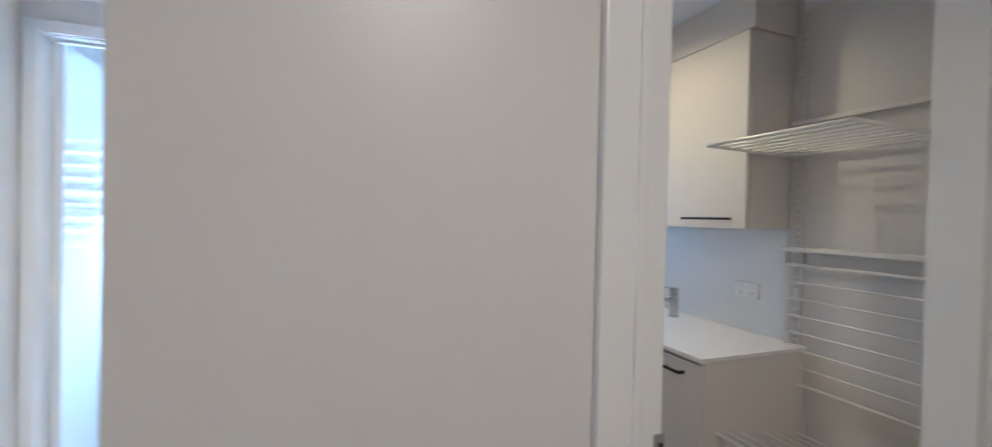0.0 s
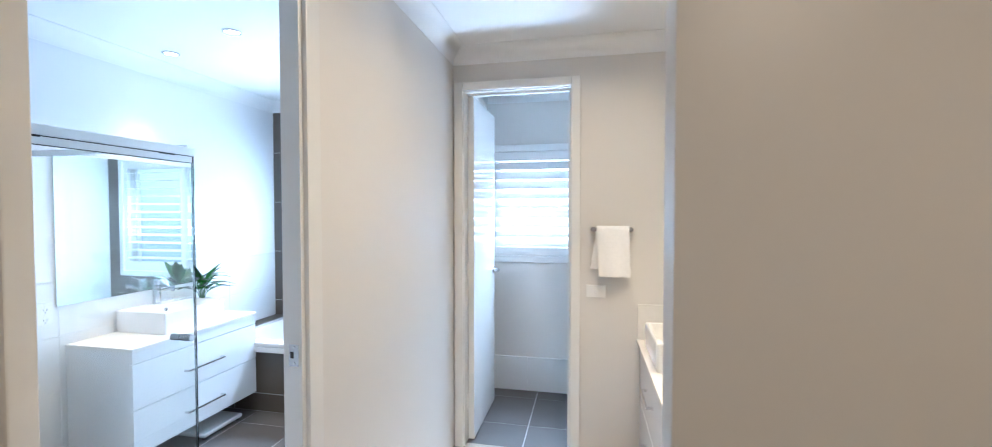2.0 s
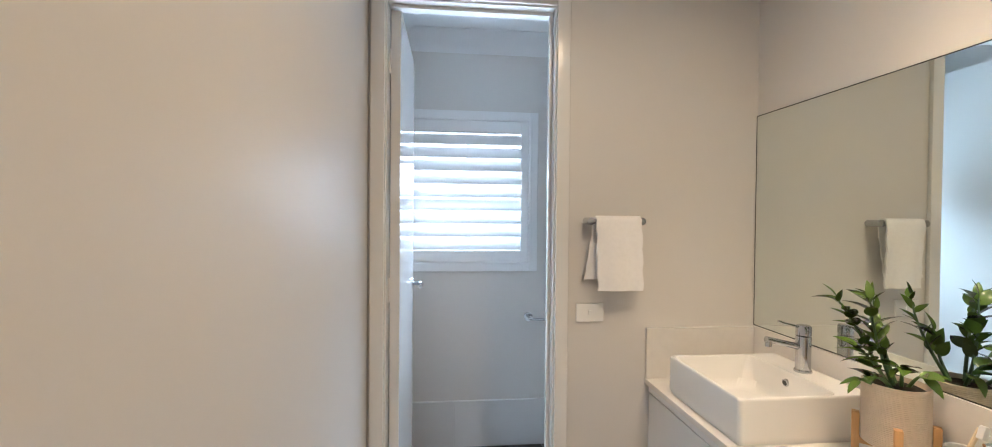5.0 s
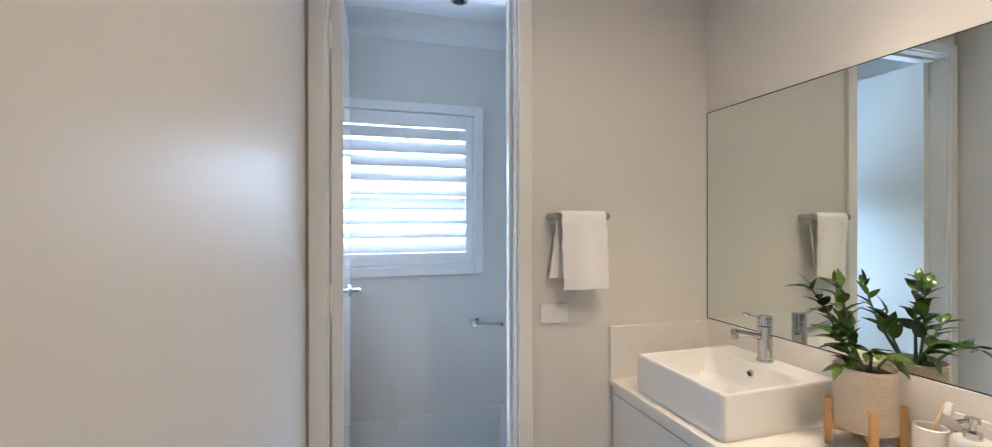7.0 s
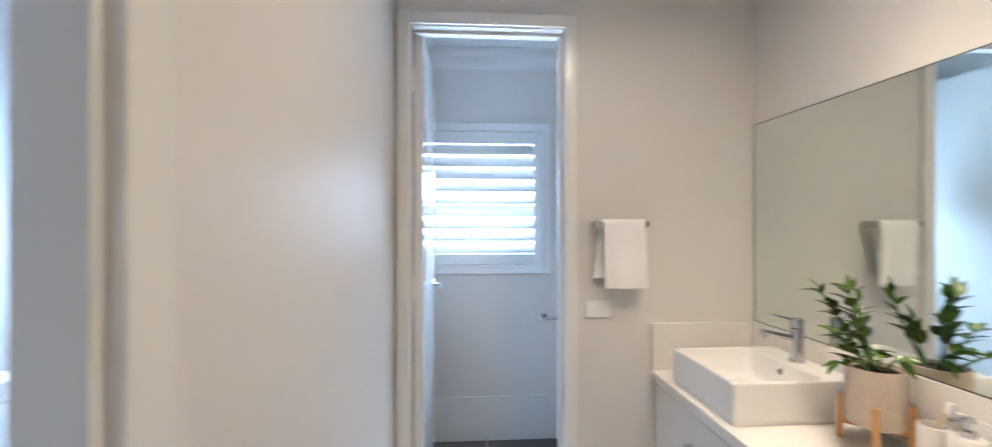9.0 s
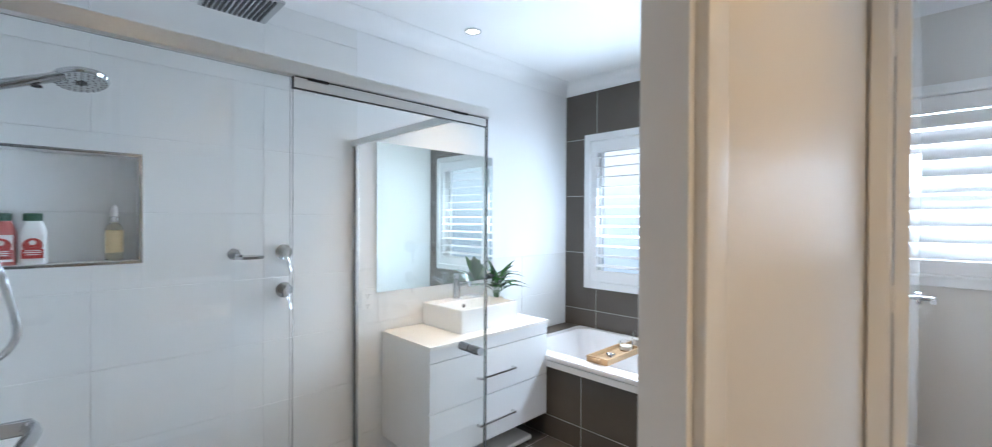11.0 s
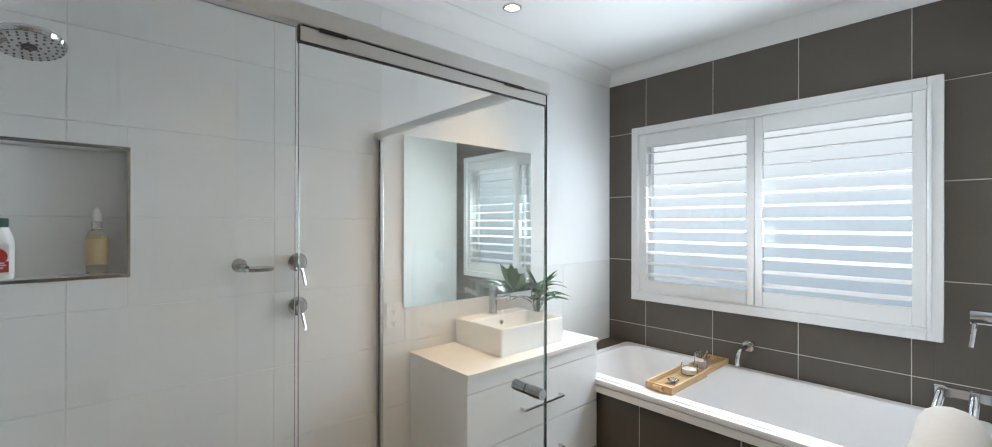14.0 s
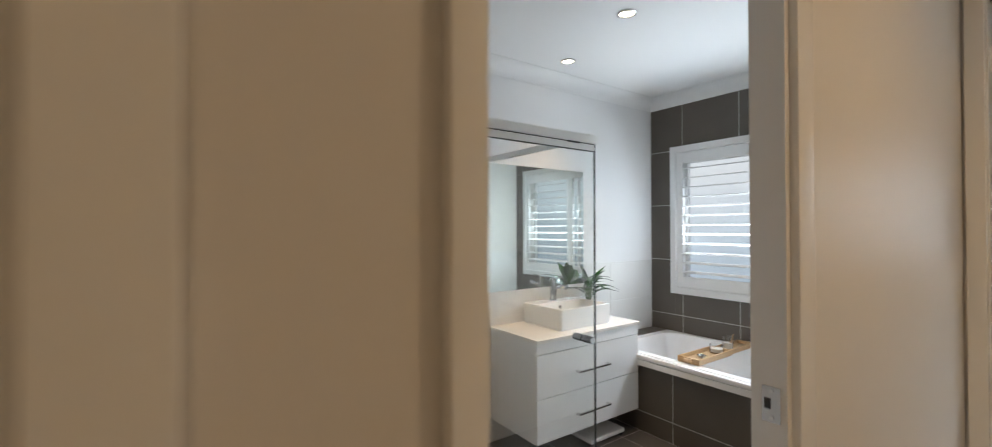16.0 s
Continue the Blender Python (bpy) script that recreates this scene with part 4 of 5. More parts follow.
def zz_stem(foot, tip, bend, count, sizes=(0, 0, 1, 1, 2), start=0.30, lift=0.0):
    """A fleshy arching stem with leaves in loose pairs; sizes picks from the leaf meshes."""
    p0, p2 = Vector(foot), Vector(tip)
    p1 = (p0 + p2) / 2 + Vector(bend)
    pts = [(1 - t) ** 2 * p0 + 2 * t * (1 - t) * p1 + t * t * p2 for t in [i / 14 for i in range(15)]]
    st = part("stem", tube(bmesh.new(), pts, lambda t: 0.0046 * (1 - 0.65 * t), 8), M_STEM, zz)
    for i in range(count):
        for sgn in (-1, 1):
            t = min(0.99, start + (1 - start) * (i + 0.5 + 0.3 * sgn * rng.random()) / count)
            k = min(int(t * 14), 13)
            d = (pts[k + 1] - pts[k]).normalized()
            at = pts[k] + (pts[k + 1] - pts[k]) * (t * 14 - k)
            side = d.cross(Vector((0.3 + rng.uniform(-0.5, 0.5), 0.2 + rng.uniform(-0.5, 0.5), 1))).normalized()
            way = d * (0.75 + 0.5 * rng.random()) + side * sgn * (0.55 + 0.35 * rng.random()) + Vector((0, 0, rng.uniform(-0.35, 0.25) + lift))
            w = way.normalized()
            if at.x + 0.065 * w.x > MIRROR_WALL - 0.010:
                way.x = -abs(way.x) * 0.3
            place_leaf(zz_leaf[rng.choice(sizes)], st, at, way, Vector((rng.uniform(-0.6, 0.6), rng.uniform(-0.6, 0.6), 1)))
    place_leaf(zz_leaf[sizes[-1]], st, pts[-1], pts[-1] - pts[-2], Vector((rng.uniform(-.4, .4), rng.uniform(-.4, .4), 1)))


SZ = BENCH + 0.195
zz_stem((PX - 0.014, PY + 0.006, SZ), (PX - 0.108, PY + 0.056, SZ + 0.212), (0.012, 0.000, 0.000), 7, start=0.34)
zz_stem((PX - 0.006, PY - 0.004, SZ), (PX - 0.058, PY + 0.014, SZ + 0.215), (-0.022, 0.000, -0.010), 7, start=0.25)
zz_stem((PX - 0.022, PY - 0.006, SZ), (PX - 0.108, PY + 0.000, SZ + 0.105), (0.014, 0.0, 0.010), 4, start=0.35)
zz_stem((PX + 0.016, PY + 0.012, SZ), (PX + 0.036, PY + 0.098, SZ + 0.210), (0.010, 0.030, 0.010), 5, (2, 2, 3), 0.30)
zz_stem((PX + 0.010, PY + 0.018, SZ), (PX + 0.012, PY + 0.060, SZ + 0.120), (0.004, 0.012, 0.010), 3, (0, 1, 1), 0.4)
zz_stem((PX - 0.026, PY - 0.020, SZ), (PX - 0.150, PY - 0.052, SZ + 0.040), (0.000, 0.0, 0.042), 3, (1, 2, 2), 0.45, 0.5)
zz_stem((PX + 0.014, PY - 0.014, SZ), (PX + 0.026, PY - 0.042, SZ + 0.040), (0.004, -0.006, 0.028), 1, (0, 1), 0.5)
zz_stem((PX + 0.004, PY - 0.010, SZ), (PX - 0.020, PY - 0.034, SZ + 0.060), (0.0, 0.0, 0.030), 2, (0, 0, 1), 0.4)

LX, LY = -2.800, 2.535
lily = thing("potted_plant", (LX, LY, VT), "leafy green plant in a small white pot behind the basin", "plant")
part("pot", lathe(bmesh.new(), [(0.035, 0), (0.044, 0.004), (0.052, 0.100), (0.049, 0.102), (0.046, 0.09), (0.001, 0.088)], 28, (LX, LY, VT)), M_CERAMIC, lily)
part("soil", lathe(bmesh.new(), [(0.0465, 0.089), (0.03, 0.094), (0.001, 0.096)], 20, (LX, LY, VT), cap=False), M_SOIL, lily)
rng = random.Random(11)
for i in range(22):
    g = radians(i * 137.5)
    upright = i % 4 == 0
    reach, rise = (rng.uniform(0.004, 0.018), rng.uniform(0.095, 0.145)) if upright else (rng.uniform(0.02, 0.045), rng.uniform(0.05, 0.135))
    foot = Vector((LX + 0.010 * math.cos(g), LY + 0.010 * math.sin(g), VT + 0.090))
    tip = foot + Vector((reach * math.cos(g) + 0.010, reach * math.sin(g) + 0.006, rise))
    tip.x = max(tip.x, BATH_W + 0.05)
    stk = part("stem", tube(bmesh.new(), arc([foot, (foot + tip) / 2 + Vector((0, 0, 0.012)), tip], 4), 0.0018, 6), M_STEM, lily)
    me = mesh_of("leaf", leaf_bm(rng.uniform(0.120, 0.170), rng.uniform(0.044, 0.064), 0.30, rng.uniform(0.10, 0.30) if upright else rng.uniform(0.45, 0.9), 10), M_LEAF2, 60)
    way = Vector((math.cos(g) + 0.2, math.sin(g) + 0.2, rng.uniform(1.6, 2.6) if upright else rng.uniform(0.6, 1.3)))
    if tip.x + way.normalized().x * 0.13 < BATH_W + 0.01:
        way.x = abs(way.x) * 0.2
    place_leaf(me, stk, tip, way, (0, 0, 1))


# ---- bathroom: shower ----
SX = -1.922
scr = thing("shower_screen", (SX, 1.0, 0.0), "frameless glass shower screen with a satin aluminium header", "shower screen")
hdr = part("header", boxes((SX - 0.016, SX + 0.016, BATH_S + 0.001, 1.632, 1.613, 1.647, 0.003)), M_ANOD, scr)
door_rail = part("door_rail", boxes((SX + 0.0035, SX + 0.0135, 0.9965, 1.6170, 1.5845, 1.6095, 0.001)), M_ANOD, scr, "satin aluminium rail on top of the glass door")
part("gasket", boxes((SX + 0.003, SX + 0.0142, 0.9940, 1.6180, 1.5815, 1.5842), (SX + 0.003, SX + 0.0142, 0.9935, 0.9962, 1.5845, 1.6105), (SX + 0.003, SX + 0.0142, 1.6173, 1.6195, 1.5845, 1.6105)), M_BLACK, door_rail, "thin dark gasket")
part("gasket", boxes((SX + 0.003, SX + 0.0125, 1.0, 1.6165, 1.6098, 1.6126)), M_BLACK, door_rail, "thin dark gasket")
for y0, y1 in ((1.027, 1.078), (1.468, 1.533)):
    part("roller", boxes((SX + 0.0136, SX + 0.0185, y0, y1, 1.6062, 1.6128, 0.001)), M_BLACK, scr, "black door roller")
part("return_rail", boxes((BATH_W + 0.001, SX - 0.017, 1.622, 1.644, 1.634, 1.662, 0.002)), M_ANOD, scr)
part("wall_channel", boxes((BATH_W + 0.001, BATH_W + 0.016, 1.632, 1.662, 0.02, 1.634, 0.002), (BATH_W + 0.017, BATH_W + 0.030, 1.636, 1.656, 0.02, 1.632, 0.002)), M_STEEL, scr)


def pane(kind, b, parent):
    o = part(kind, boxes((*b, 0.0008)), M_GLASS, parent, smooth=0)
    o.visible_shadow = False
    return o


pane("fixed_pane", (SX - 0.012, SX - 0.006, BATH_S + 0.003, 0.9955, 0.02, 1.613), scr)
dp = pane("door_pane", (SX + 0.004, SX + 0.010, 0.996, 1.617, 0.03, 1.5815), scr)
pane("return_pane", (BATH_W + 0.018, SX - 0.004, 1.636, 1.642, 0.02, 1.636), scr)
part("edge_seal", boxes((SX + 0.0035, SX + 0.0105, 1.6172, 1.6205, 0.03, 1.5812)), M_EDGE, dp, "dark green glass edge")
kb = bmesh.new()
rod(kb, (SX + 0.010, 1.555, 0.853), (SX + 0.060, 1.555, 0.853), 0.0135, 20)
rod(kb, (SX - 0.040, 1.555, 0.853), (SX + 0.004, 1.555, 0.853), 0.0135, 20)
knob = part("knob", kb, M_CHROME, dp, "chrome double knob")
for dx in (0.022, 0.030, 0.038, 0.046):
    part("ring", rod(bmesh.new(), (SX + dx, 1.555, 0.853), (SX + dx + 0.003, 1.555, 0.853), 0.0146, 20), M_CHROME, knob)

rn = thing("rain_shower", (-2.40, 1.01, 1.95), "square chrome rain shower on a ceiling arm", "shower head")
part("arm", rod(bmesh.new(), (-2.40, 1.01, 1.97), (-2.40, 1.01, CEIL), 0.010, 14), M_CHROME, rn)
part("joint", lathe(bmesh.new(), [(0.012, 0.0), (0.020, 0.006), (0.014, 0.026), (0.010, 0.03)], 16, (-2.40, 1.01, 1.962)), M_CHROME, rn)
part("flange", rod(bmesh.new(), (-2.40, 1.01, CEIL - 0.008), (-2.40, 1.01, CEIL), 0.028, 20), M_CHROME, rn)
plate = part("plate", boxes((-2.50, -2.30, 0.91, 1.11, 1.951, 1.961, 0.002)), M_CHROME, rn)
M_FACE = mat("pale_grey_plastic", (0.62, 0.64, 0.66), 0.25, var=0.02, scale=20)
M_NOZ = mat("grey_rubber", (0.05, 0.052, 0.055), 0.6, var=0.1, scale=30)
for i in range(12):
    part("nozzle_strip", boxes((-2.49, -2.31, 0.921 + i * 0.0145, 0.9285 + i * 0.0145, 1.9475, 1.9512, 0.001)), M_NOZ, plate)

RX, RY = -2.395, 0.440
sr = thing("shower_rail", (RX, BATH_S, 1.2), "chrome sliding rail with hand shower and hose", "shower rail")
part("bar", rod(bmesh.new(), (RX, RY, 1.235), (RX, RY, 1.735), 0.0145, 20), M_CHROME, sr)
for z in (1.735,):
    br = part("bracket", rod(bmesh.new(), (RX, BATH_S, z), (RX, RY + 0.018, z), 0.020, 20), M_CHROME, sr)
lb = part("bracket", rod(bmesh.new(), (RX + 0.01, BATH_S, 1.195), (RX + 0.01, RY + 0.040, 1.195), 0.022, 20), M_CHROME, sr, "lower bracket with water outlet")
part("collar", rod(bmesh.new(), (RX, RY, 1.2262), (RX, RY, 1.250), 0.019, 18), M_BLACK, lb, "black collar")
part("tray", boxes((RX - 0.040, RX + 0.050, BATH_S + 0.001, RY + 0.045, 1.2175, 1.2265, 0.003)), M_STEEL, sr, "flat soap tray over the lower bracket")
sl = bmesh.new()
rod(sl, (RX - 0.028, RY, 1.585), (RX + 0.030, RY, 1.585), 0.021, 20)
rod(sl, (RX, RY, 1.555), (RX, RY, 1.615), 0.021, 18)
part("slider", sl, M_CHROME, sr)
hs = bmesh.new()
tube(hs, arc([(RX, RY + 0.015, 1.570), (RX, RY + 0.06, 1.588), (RX, RY + 0.12, 1.612), (RX, RY + 0.165, 1.630)], 5), lambda t: 0.0125 + 0.008 * t * t, 16)
for v in hs.verts:
    # the neck flattens and widens into a paddle towards the head
    k = min(1, max(0, (v.co.y - RY - 0.03) / 0.13))
    v.co.x = RX + (v.co.x - RX) * (1 + 1.0 * k)
    mid = 1.570 + 0.060 * (v.co.y - RY - 0.015) / 0.15
    v.co.z = mid + (v.co.z - mid) * (1 - 0.42 * k)
head = part("hand_shower", hs, M_CHROME, sr)
bm = bmesh.new()
lathe(bm, [(0.001, 0.018), (0.035, 0.016), (0.054, 0.008), (0.057, 0.0), (0.054, -0.006), (0.001, -0.007)], 32, (0, 0, 0), cap=False)
bmesh.ops.transform(bm, matrix=Matrix.Translation((RX, RY + 0.198, 1.628)) @ Matrix.Rotation(radians(-15), 4, 'Y') @ Matrix.Rotation(radians(5), 4, 'X'), verts=bm.verts)
sh = part("spray_head", bm, M_CHROME, head)
nz = bmesh.new()
for rr, k in ((0.016, 8), (0.028, 14), (0.040, 20), (0.049, 24)):
    for i in range(k):
        g = 2 * math.pi * i / k
        rod(nz, (rr * math.cos(g), rr * math.sin(g), -0.0095), (rr * math.cos(g), rr * math.sin(g), -0.006), 0.0022, 6)
rod(nz, (0, 0, -0.0098), (0, 0, -0.006), 0.012, 14)
bmesh.ops.transform(nz, matrix=Matrix.Translation((RX, RY + 0.198, 1.628)) @ Matrix.Rotation(radians(-15), 4, 'Y') @ Matrix.Rotation(radians(5), 4, 'X'), verts=nz.verts)
part("nozzles", nz, M_NOZ, head, "dark grey rubber nozzles")
fc = lathe(bmesh.new(), [(0.0525, -0.0066), (0.0525, -0.0078), (0.051, -0.0082), (0.001, -0.0082)], 32, (0, 0, 0), cap=False)
bmesh.ops.transform(fc, matrix=Matrix.Translation((RX, RY + 0.198, 1.628)) @ Matrix.Rotation(radians(-15), 4, 'Y') @ Matrix.Rotation(radians(5), 4, 'X'), verts=fc.verts)
part("face_plate", fc, M_FACE, head, "pale grey spray face")
btn = boxes((RX - 0.007, RX + 0.007, RY + 0.108, RY + 0.128, 1.592, 1.598, 0.002))
part("button", btn, M_NOZ, head, "grey selector button")
pts = arc([(RX + 0.005, RY + 0.012, 1.560), (RX + 0.020, RY - 0.012, 1.500), (RX + 0.016, RY - 0.016, 1.42), (RX - 0.02, RY + 0.005, 1.32), (RX - 0.050, RY + 0.040, 1.18), (RX - 0.085, RY + 0.072, 1.04),
           (RX - 0.080, RY + 0.078, 0.970), (RX - 0.050, RY + 0.052, 0.930), (RX - 0.020, RY + 0.010, 0.934), (RX - 0.012, RY - 0.018, 0.985), (RX - 0.010, RY - 0.024, 1.09), (RX + 0.004, RY - 0.020, 1.180)], 24)
hose = bmesh.new()
tube(hose, pts, lambda t: 0.0096 if int(t * 240) % 2 else 0.0086, 10)
part("hose", hose, M_CHROME, sr, "ribbed chrome hose")

# niche trim and bottles
nt_ = thing("niche_trim", (BATH_W, 0.61, 1.115), "polished metal trim round the shower niche", "trim")
part("trim_bar", boxes((BATH_W - 0.004, BATH_W + 0.003, 0.405, 0.814, 1.107, 1.117, 0.001)), M_CHROME, nt_)
part("trim_bar", boxes((BATH_W - 0.004, BATH_W + 0.003, 0.405, 0.814, 1.496, 1.506, 0.001)), M_CHROME, nt_)
part("trim_bar", boxes((BATH_W - 0.004, BATH_W + 0.003, 0.405, 0.415, 1.117, 1.496, 0.001)), M_CHROME, nt_)
part("trim_bar", boxes((BATH_W - 0.004, BATH_W + 0.003, 0.804, 0.814, 1.117, 1.496, 0.001)), M_CHROME, nt_)
M_RED = mat("red_label", (0.42, 0.035, 0.030), 0.35, var=0.25, scale=60)
M_PINK = mat("pink_bottle", (0.40, 0.10, 0.085), 0.3, var=0.05, scale=10)
M_WPLAS = mat("white_plastic", (0.80, 0.80, 0.79), 0.3, var=0.02, scale=10)
M_GCAP = mat("dark_green_cap", (0.012, 0.085, 0.045), 0.4, var=0.1, scale=30)
M_AMBER = glass("amber_liquid", (0.96, 0.92, 0.78), 0.03)
M_YLAB = mat("tan_label", (0.66, 0.52, 0.30), 0.6, var=0.06, scale=30)
NF = 1.118


def hair_bottle(y, m, label):
    b = thing("shampoo_bottle", (-2.945, y, NF), label, "bottle", "bottles in the niche")
    bm = bmesh.new()
    loft(bm, [rect_loop(bm, -2.968, -2.922, y - 0.032, y + 0.032, NF, 0.018), rect_loop(bm, -2.970, -2.920, y - 0.034, y + 0.034, NF + 0.012, 0.020), rect_loop(bm, -2.970, -2.920, y - 0.034, y + 0.034, NF + 0.105, 0.020),
              rect_loop(bm, -2.965, -2.925, y - 0.028, y + 0.028, NF + 0.128, 0.018), rect_loop(bm, -2.962, -2.928, y - 0.022, y + 0.022, NF + 0.142, 0.015)], True, True)
    body = part("body", bm, m, b)
    lab = part("label", boxes((-2.9205, -2.9185, y - 0.027, y + 0.027, NF + 0.012, NF + 0.098, 0.0008)), M_WPLAS, body)
    part("label_print", rod(bmesh.new(), (-2.9190, y, NF + 0.063), (-2.9175, y, NF + 0.063), 0.024, 24), M_RED, body, "round red print")
    part("label_print", boxes((-2.9186, -2.9172, y - 0.026, y + 0.026, NF + 0.020, NF + 0.050)), M_RED, body, "red print")
    for z, hw in ((0.044, 0.018), (0.038, 0.021), (0.031, 0.016)):
        part("text_bar", boxes((-2.9173, -2.9168, y - hw, y + hw, NF + z, NF + z + 0.003)), M_WPLAS, body)
    part("emblem", rod(bmesh.new(), (-2.9176, y, NF + 0.072), (-2.9168, y, NF + 0.072), 0.008, 16), M_WPLAS, body)
    part("cap", lathe(bmesh.new(), [(0.022, 0.0), (0.0235, 0.003), (0.0235, 0.022), (0.021, 0.025), (0.001, 0.025)], 24, (-2.945, y, NF + 0.143)), M_GCAP, b, "dark green cap")
    return b


hair_bottle(0.462, M_PINK, "pink shampoo bottle with green cap in the niche")
hair_bottle(0.532, M_WPLAS, "white conditioner bottle with red label and green cap")
pb = thing("pump_bottle", (-2.945, 0.737, NF), "clear pump bottle of amber oil with tan label", "bottle", "bottles in the niche")
bd_ = part("body", lathe(bmesh.new(), [(0.022, 0), (0.025, 0.004), (0.025, 0.115), (0.018, 0.130), (0.011, 0.136), (0.011, 0.150), (0.001, 0.150)], 24, (-2.945, 0.737, NF)), M_AMBER, pb)
bd_.visible_shadow = False
part("label", lathe(bmesh.new(), [(0.0256, 0.030), (0.0258, 0.031), (0.0258, 0.108), (0.0256, 0.109)], 24, (-2.945, 0.737, NF), cap=False), M_YLAB, pb)
part("collar", lathe(bmesh.new(), [(0.0135, 0.140), (0.0135, 0.158), (0.008, 0.162), (0.001, 0.162)], 20, (-2.945, 0.737, NF)), M_STEEL, pb)
pmp = bmesh.new()
lathe(pmp, [(0.009, 0.160), (0.011, 0.166), (0.010, 0.186), (0.004, 0.200), (0.001, 0.201)], 16, (-2.945, 0.737, NF))
rod(pmp, (-2.945, 0.737, NF + 0.182), (-2.912, 0.737, NF + 0.182), 0.004, 10)
part("pump", pmp, M_WPLAS, pb)


# ---- towels ----
def towel(width, front, back, thick, seed, r=0.016, lean=0.0):
    """Cloth folded over a bar that runs along x at the origin; front hangs towards -y. Returns its bmesh."""
    bm = bmesh.new()
    path = [(-r - 0.006, -front + i * front / 10) for i in range(10)]
    path += [((r + 0.004) * math.cos(math.pi - math.pi * k / 8), (r + 0.004) * math.sin(math.pi - math.pi * k / 8)) for k in range(9)]
    path += [(r + 0.006, -(i + 1) * back / 8) for i in range(8)]
    nx = 26
    grid = []
    for j, (py, pz) in enumerate(path):
        row = []
        for i in range(nx + 1):
            u = i / nx
            x = (u - 0.5) * width
            amp = 0.006 * min(1, abs(pz) / 0.1)
            w = amp * math.sin(u * 9 + seed) + amp * 0.6 * noise.noise(Vector((u * 3, pz * 5, seed)))
            if py > 0:
                x += 0.010 * pz / back + lean * pz / back
                w = min(abs(w) * -0.3, 0)
            elif lean:
                x += lean * max(0, -pz / front) * (0.45 * (1 - u) + 0.35 * u)
            edge = 0.0025 * math.sin(pz * 330) * (1 if i in (0, nx) else 0)
            row.append(bm.verts.new((x + edge, py + w, pz)))
        grid.append(row)
    for a, b in zip(grid, grid[1:]):
        for i in range(nx):
            bm.faces.new((a[i], a[i + 1], b[i + 1], b[i]))
    bmesh.ops.recalc_face_normals(bm, faces=bm.faces)
    bmesh.ops.solidify(bm, geom=bm.faces[:], thickness=-thick)
    return bm


TBZ = 1.281
tb = thing("towel_rail", (-0.12, DOOR_WALL, TBZ), "short chrome towel rail on the nook wall", "towel rail")
part("post", rod(bmesh.new(), (-0.227, DOOR_WALL, TBZ), (-0.227, DOOR_WALL - 0.062, TBZ), 0.0135, 20), M_CHROME, tb)
part("post", rod(bmesh.new(), (-0.036, DOOR_WALL, TBZ), (-0.036, DOOR_WALL - 0.062, TBZ), 0.0135, 20), M_CHROME, tb)
part("bar", rod(bmesh.new(), (-0.235, DOOR_WALL - 0.052, TBZ), (-0.026, DOOR_WALL - 0.052, TBZ), 0.010, 16), M_CHROME, tb)
tw = thing("hand_towel", (-0.12, DOOR_WALL - 0.052, TBZ), "white hand towel folded over the chrome rail", "towel")
bm = towel(0.166, 0.250, 0.212, 0.006, 1.3, 0.016, 0.022)
bmesh.ops.translate(bm, vec=(-0.127, DOOR_WALL - 0.052, TBZ), verts=bm.verts)
part("cloth", bm, M_TOWEL, tw, smooth=60)
# a second rail by the tub, with its bath towel
TRX, TRZ = BATH_E2, 0.862
tr2 = thing("towel_rail", (TRX, 2.05, TRZ), "double chrome towel rail beside the tub", "towel rail")
for y in (1.74, 2.30):
    part("bracket", boxes((TRX - 0.105, TRX - 0.0005, y - 0.008, y + 0.008, TRZ - 0.012, TRZ + 0.012, 0.003)), M_CHROME, tr2)
for dx in (0.092, 0.035):
    part("bar", rod(bmesh.new(), (TRX - dx, 1.73, TRZ - 0.002), (TRX - dx, 2.31, TRZ - 0.002), 0.009, 16), M_CHROME, tr2)
tw2 = thing("bath_towel", (TRX - 0.066, 1.98, TRZ), "thick white bath towel folded over the rail", "towel")
bm = towel(0.34, 0.60, 0.40, 0.014, 4.0, 0.038)
bmesh.ops.transform(bm, matrix=Matrix.Translation((TRX - 0.064, 1.93, TRZ - 0.034)) @ Matrix.Rotation(radians(-90), 4, 'Z'), verts=bm.verts)
part("cloth", bm, M_TOWEL, tw2, smooth=60)

sc = thing("bathroom_scale", (-2.62, 2.40, 0), "flat white bathroom scale under the vanity", "scale")
part("platform", boxes((-2.78, -2.50, 2.24, 2.54, 0.012, 0.040, 0.010)), M_CERAMIC, sc)
for x, y in ((-2.76, 2.26), (-2.52, 2.26), (-2.76, 2.52), (-2.52, 2.52)):
    part("foot", rod(bmesh.new(), (x, y, -0.001), (x, y, 0.014), 0.012, 12), M_BLACK, sc)


# ---- downlights ----
M_GLOW = glow("warm_lamp", (1.0, 0.86, 0.66), 14.0)


def downlight(x, y, group):
    d = thing("downlight", (x, y, CEIL), "round white recessed ceiling downlight, lit", "downlight", group)
    part("ring", lathe(bmesh.new(), [(0.046, -0.001), (0.045, -0.006), (0.036, -0.009), (0.033, -0.004), (0.033, -0.0005)], 28, (x, y, CEIL), cap=False), M_STEEL, d)
    part("lamp", rod(bmesh.new(), (x, y, CEIL - 0.004), (x, y, CEIL - 0.0008), 0.031, 24), M_GLOW, d, "glowing warm lamp")


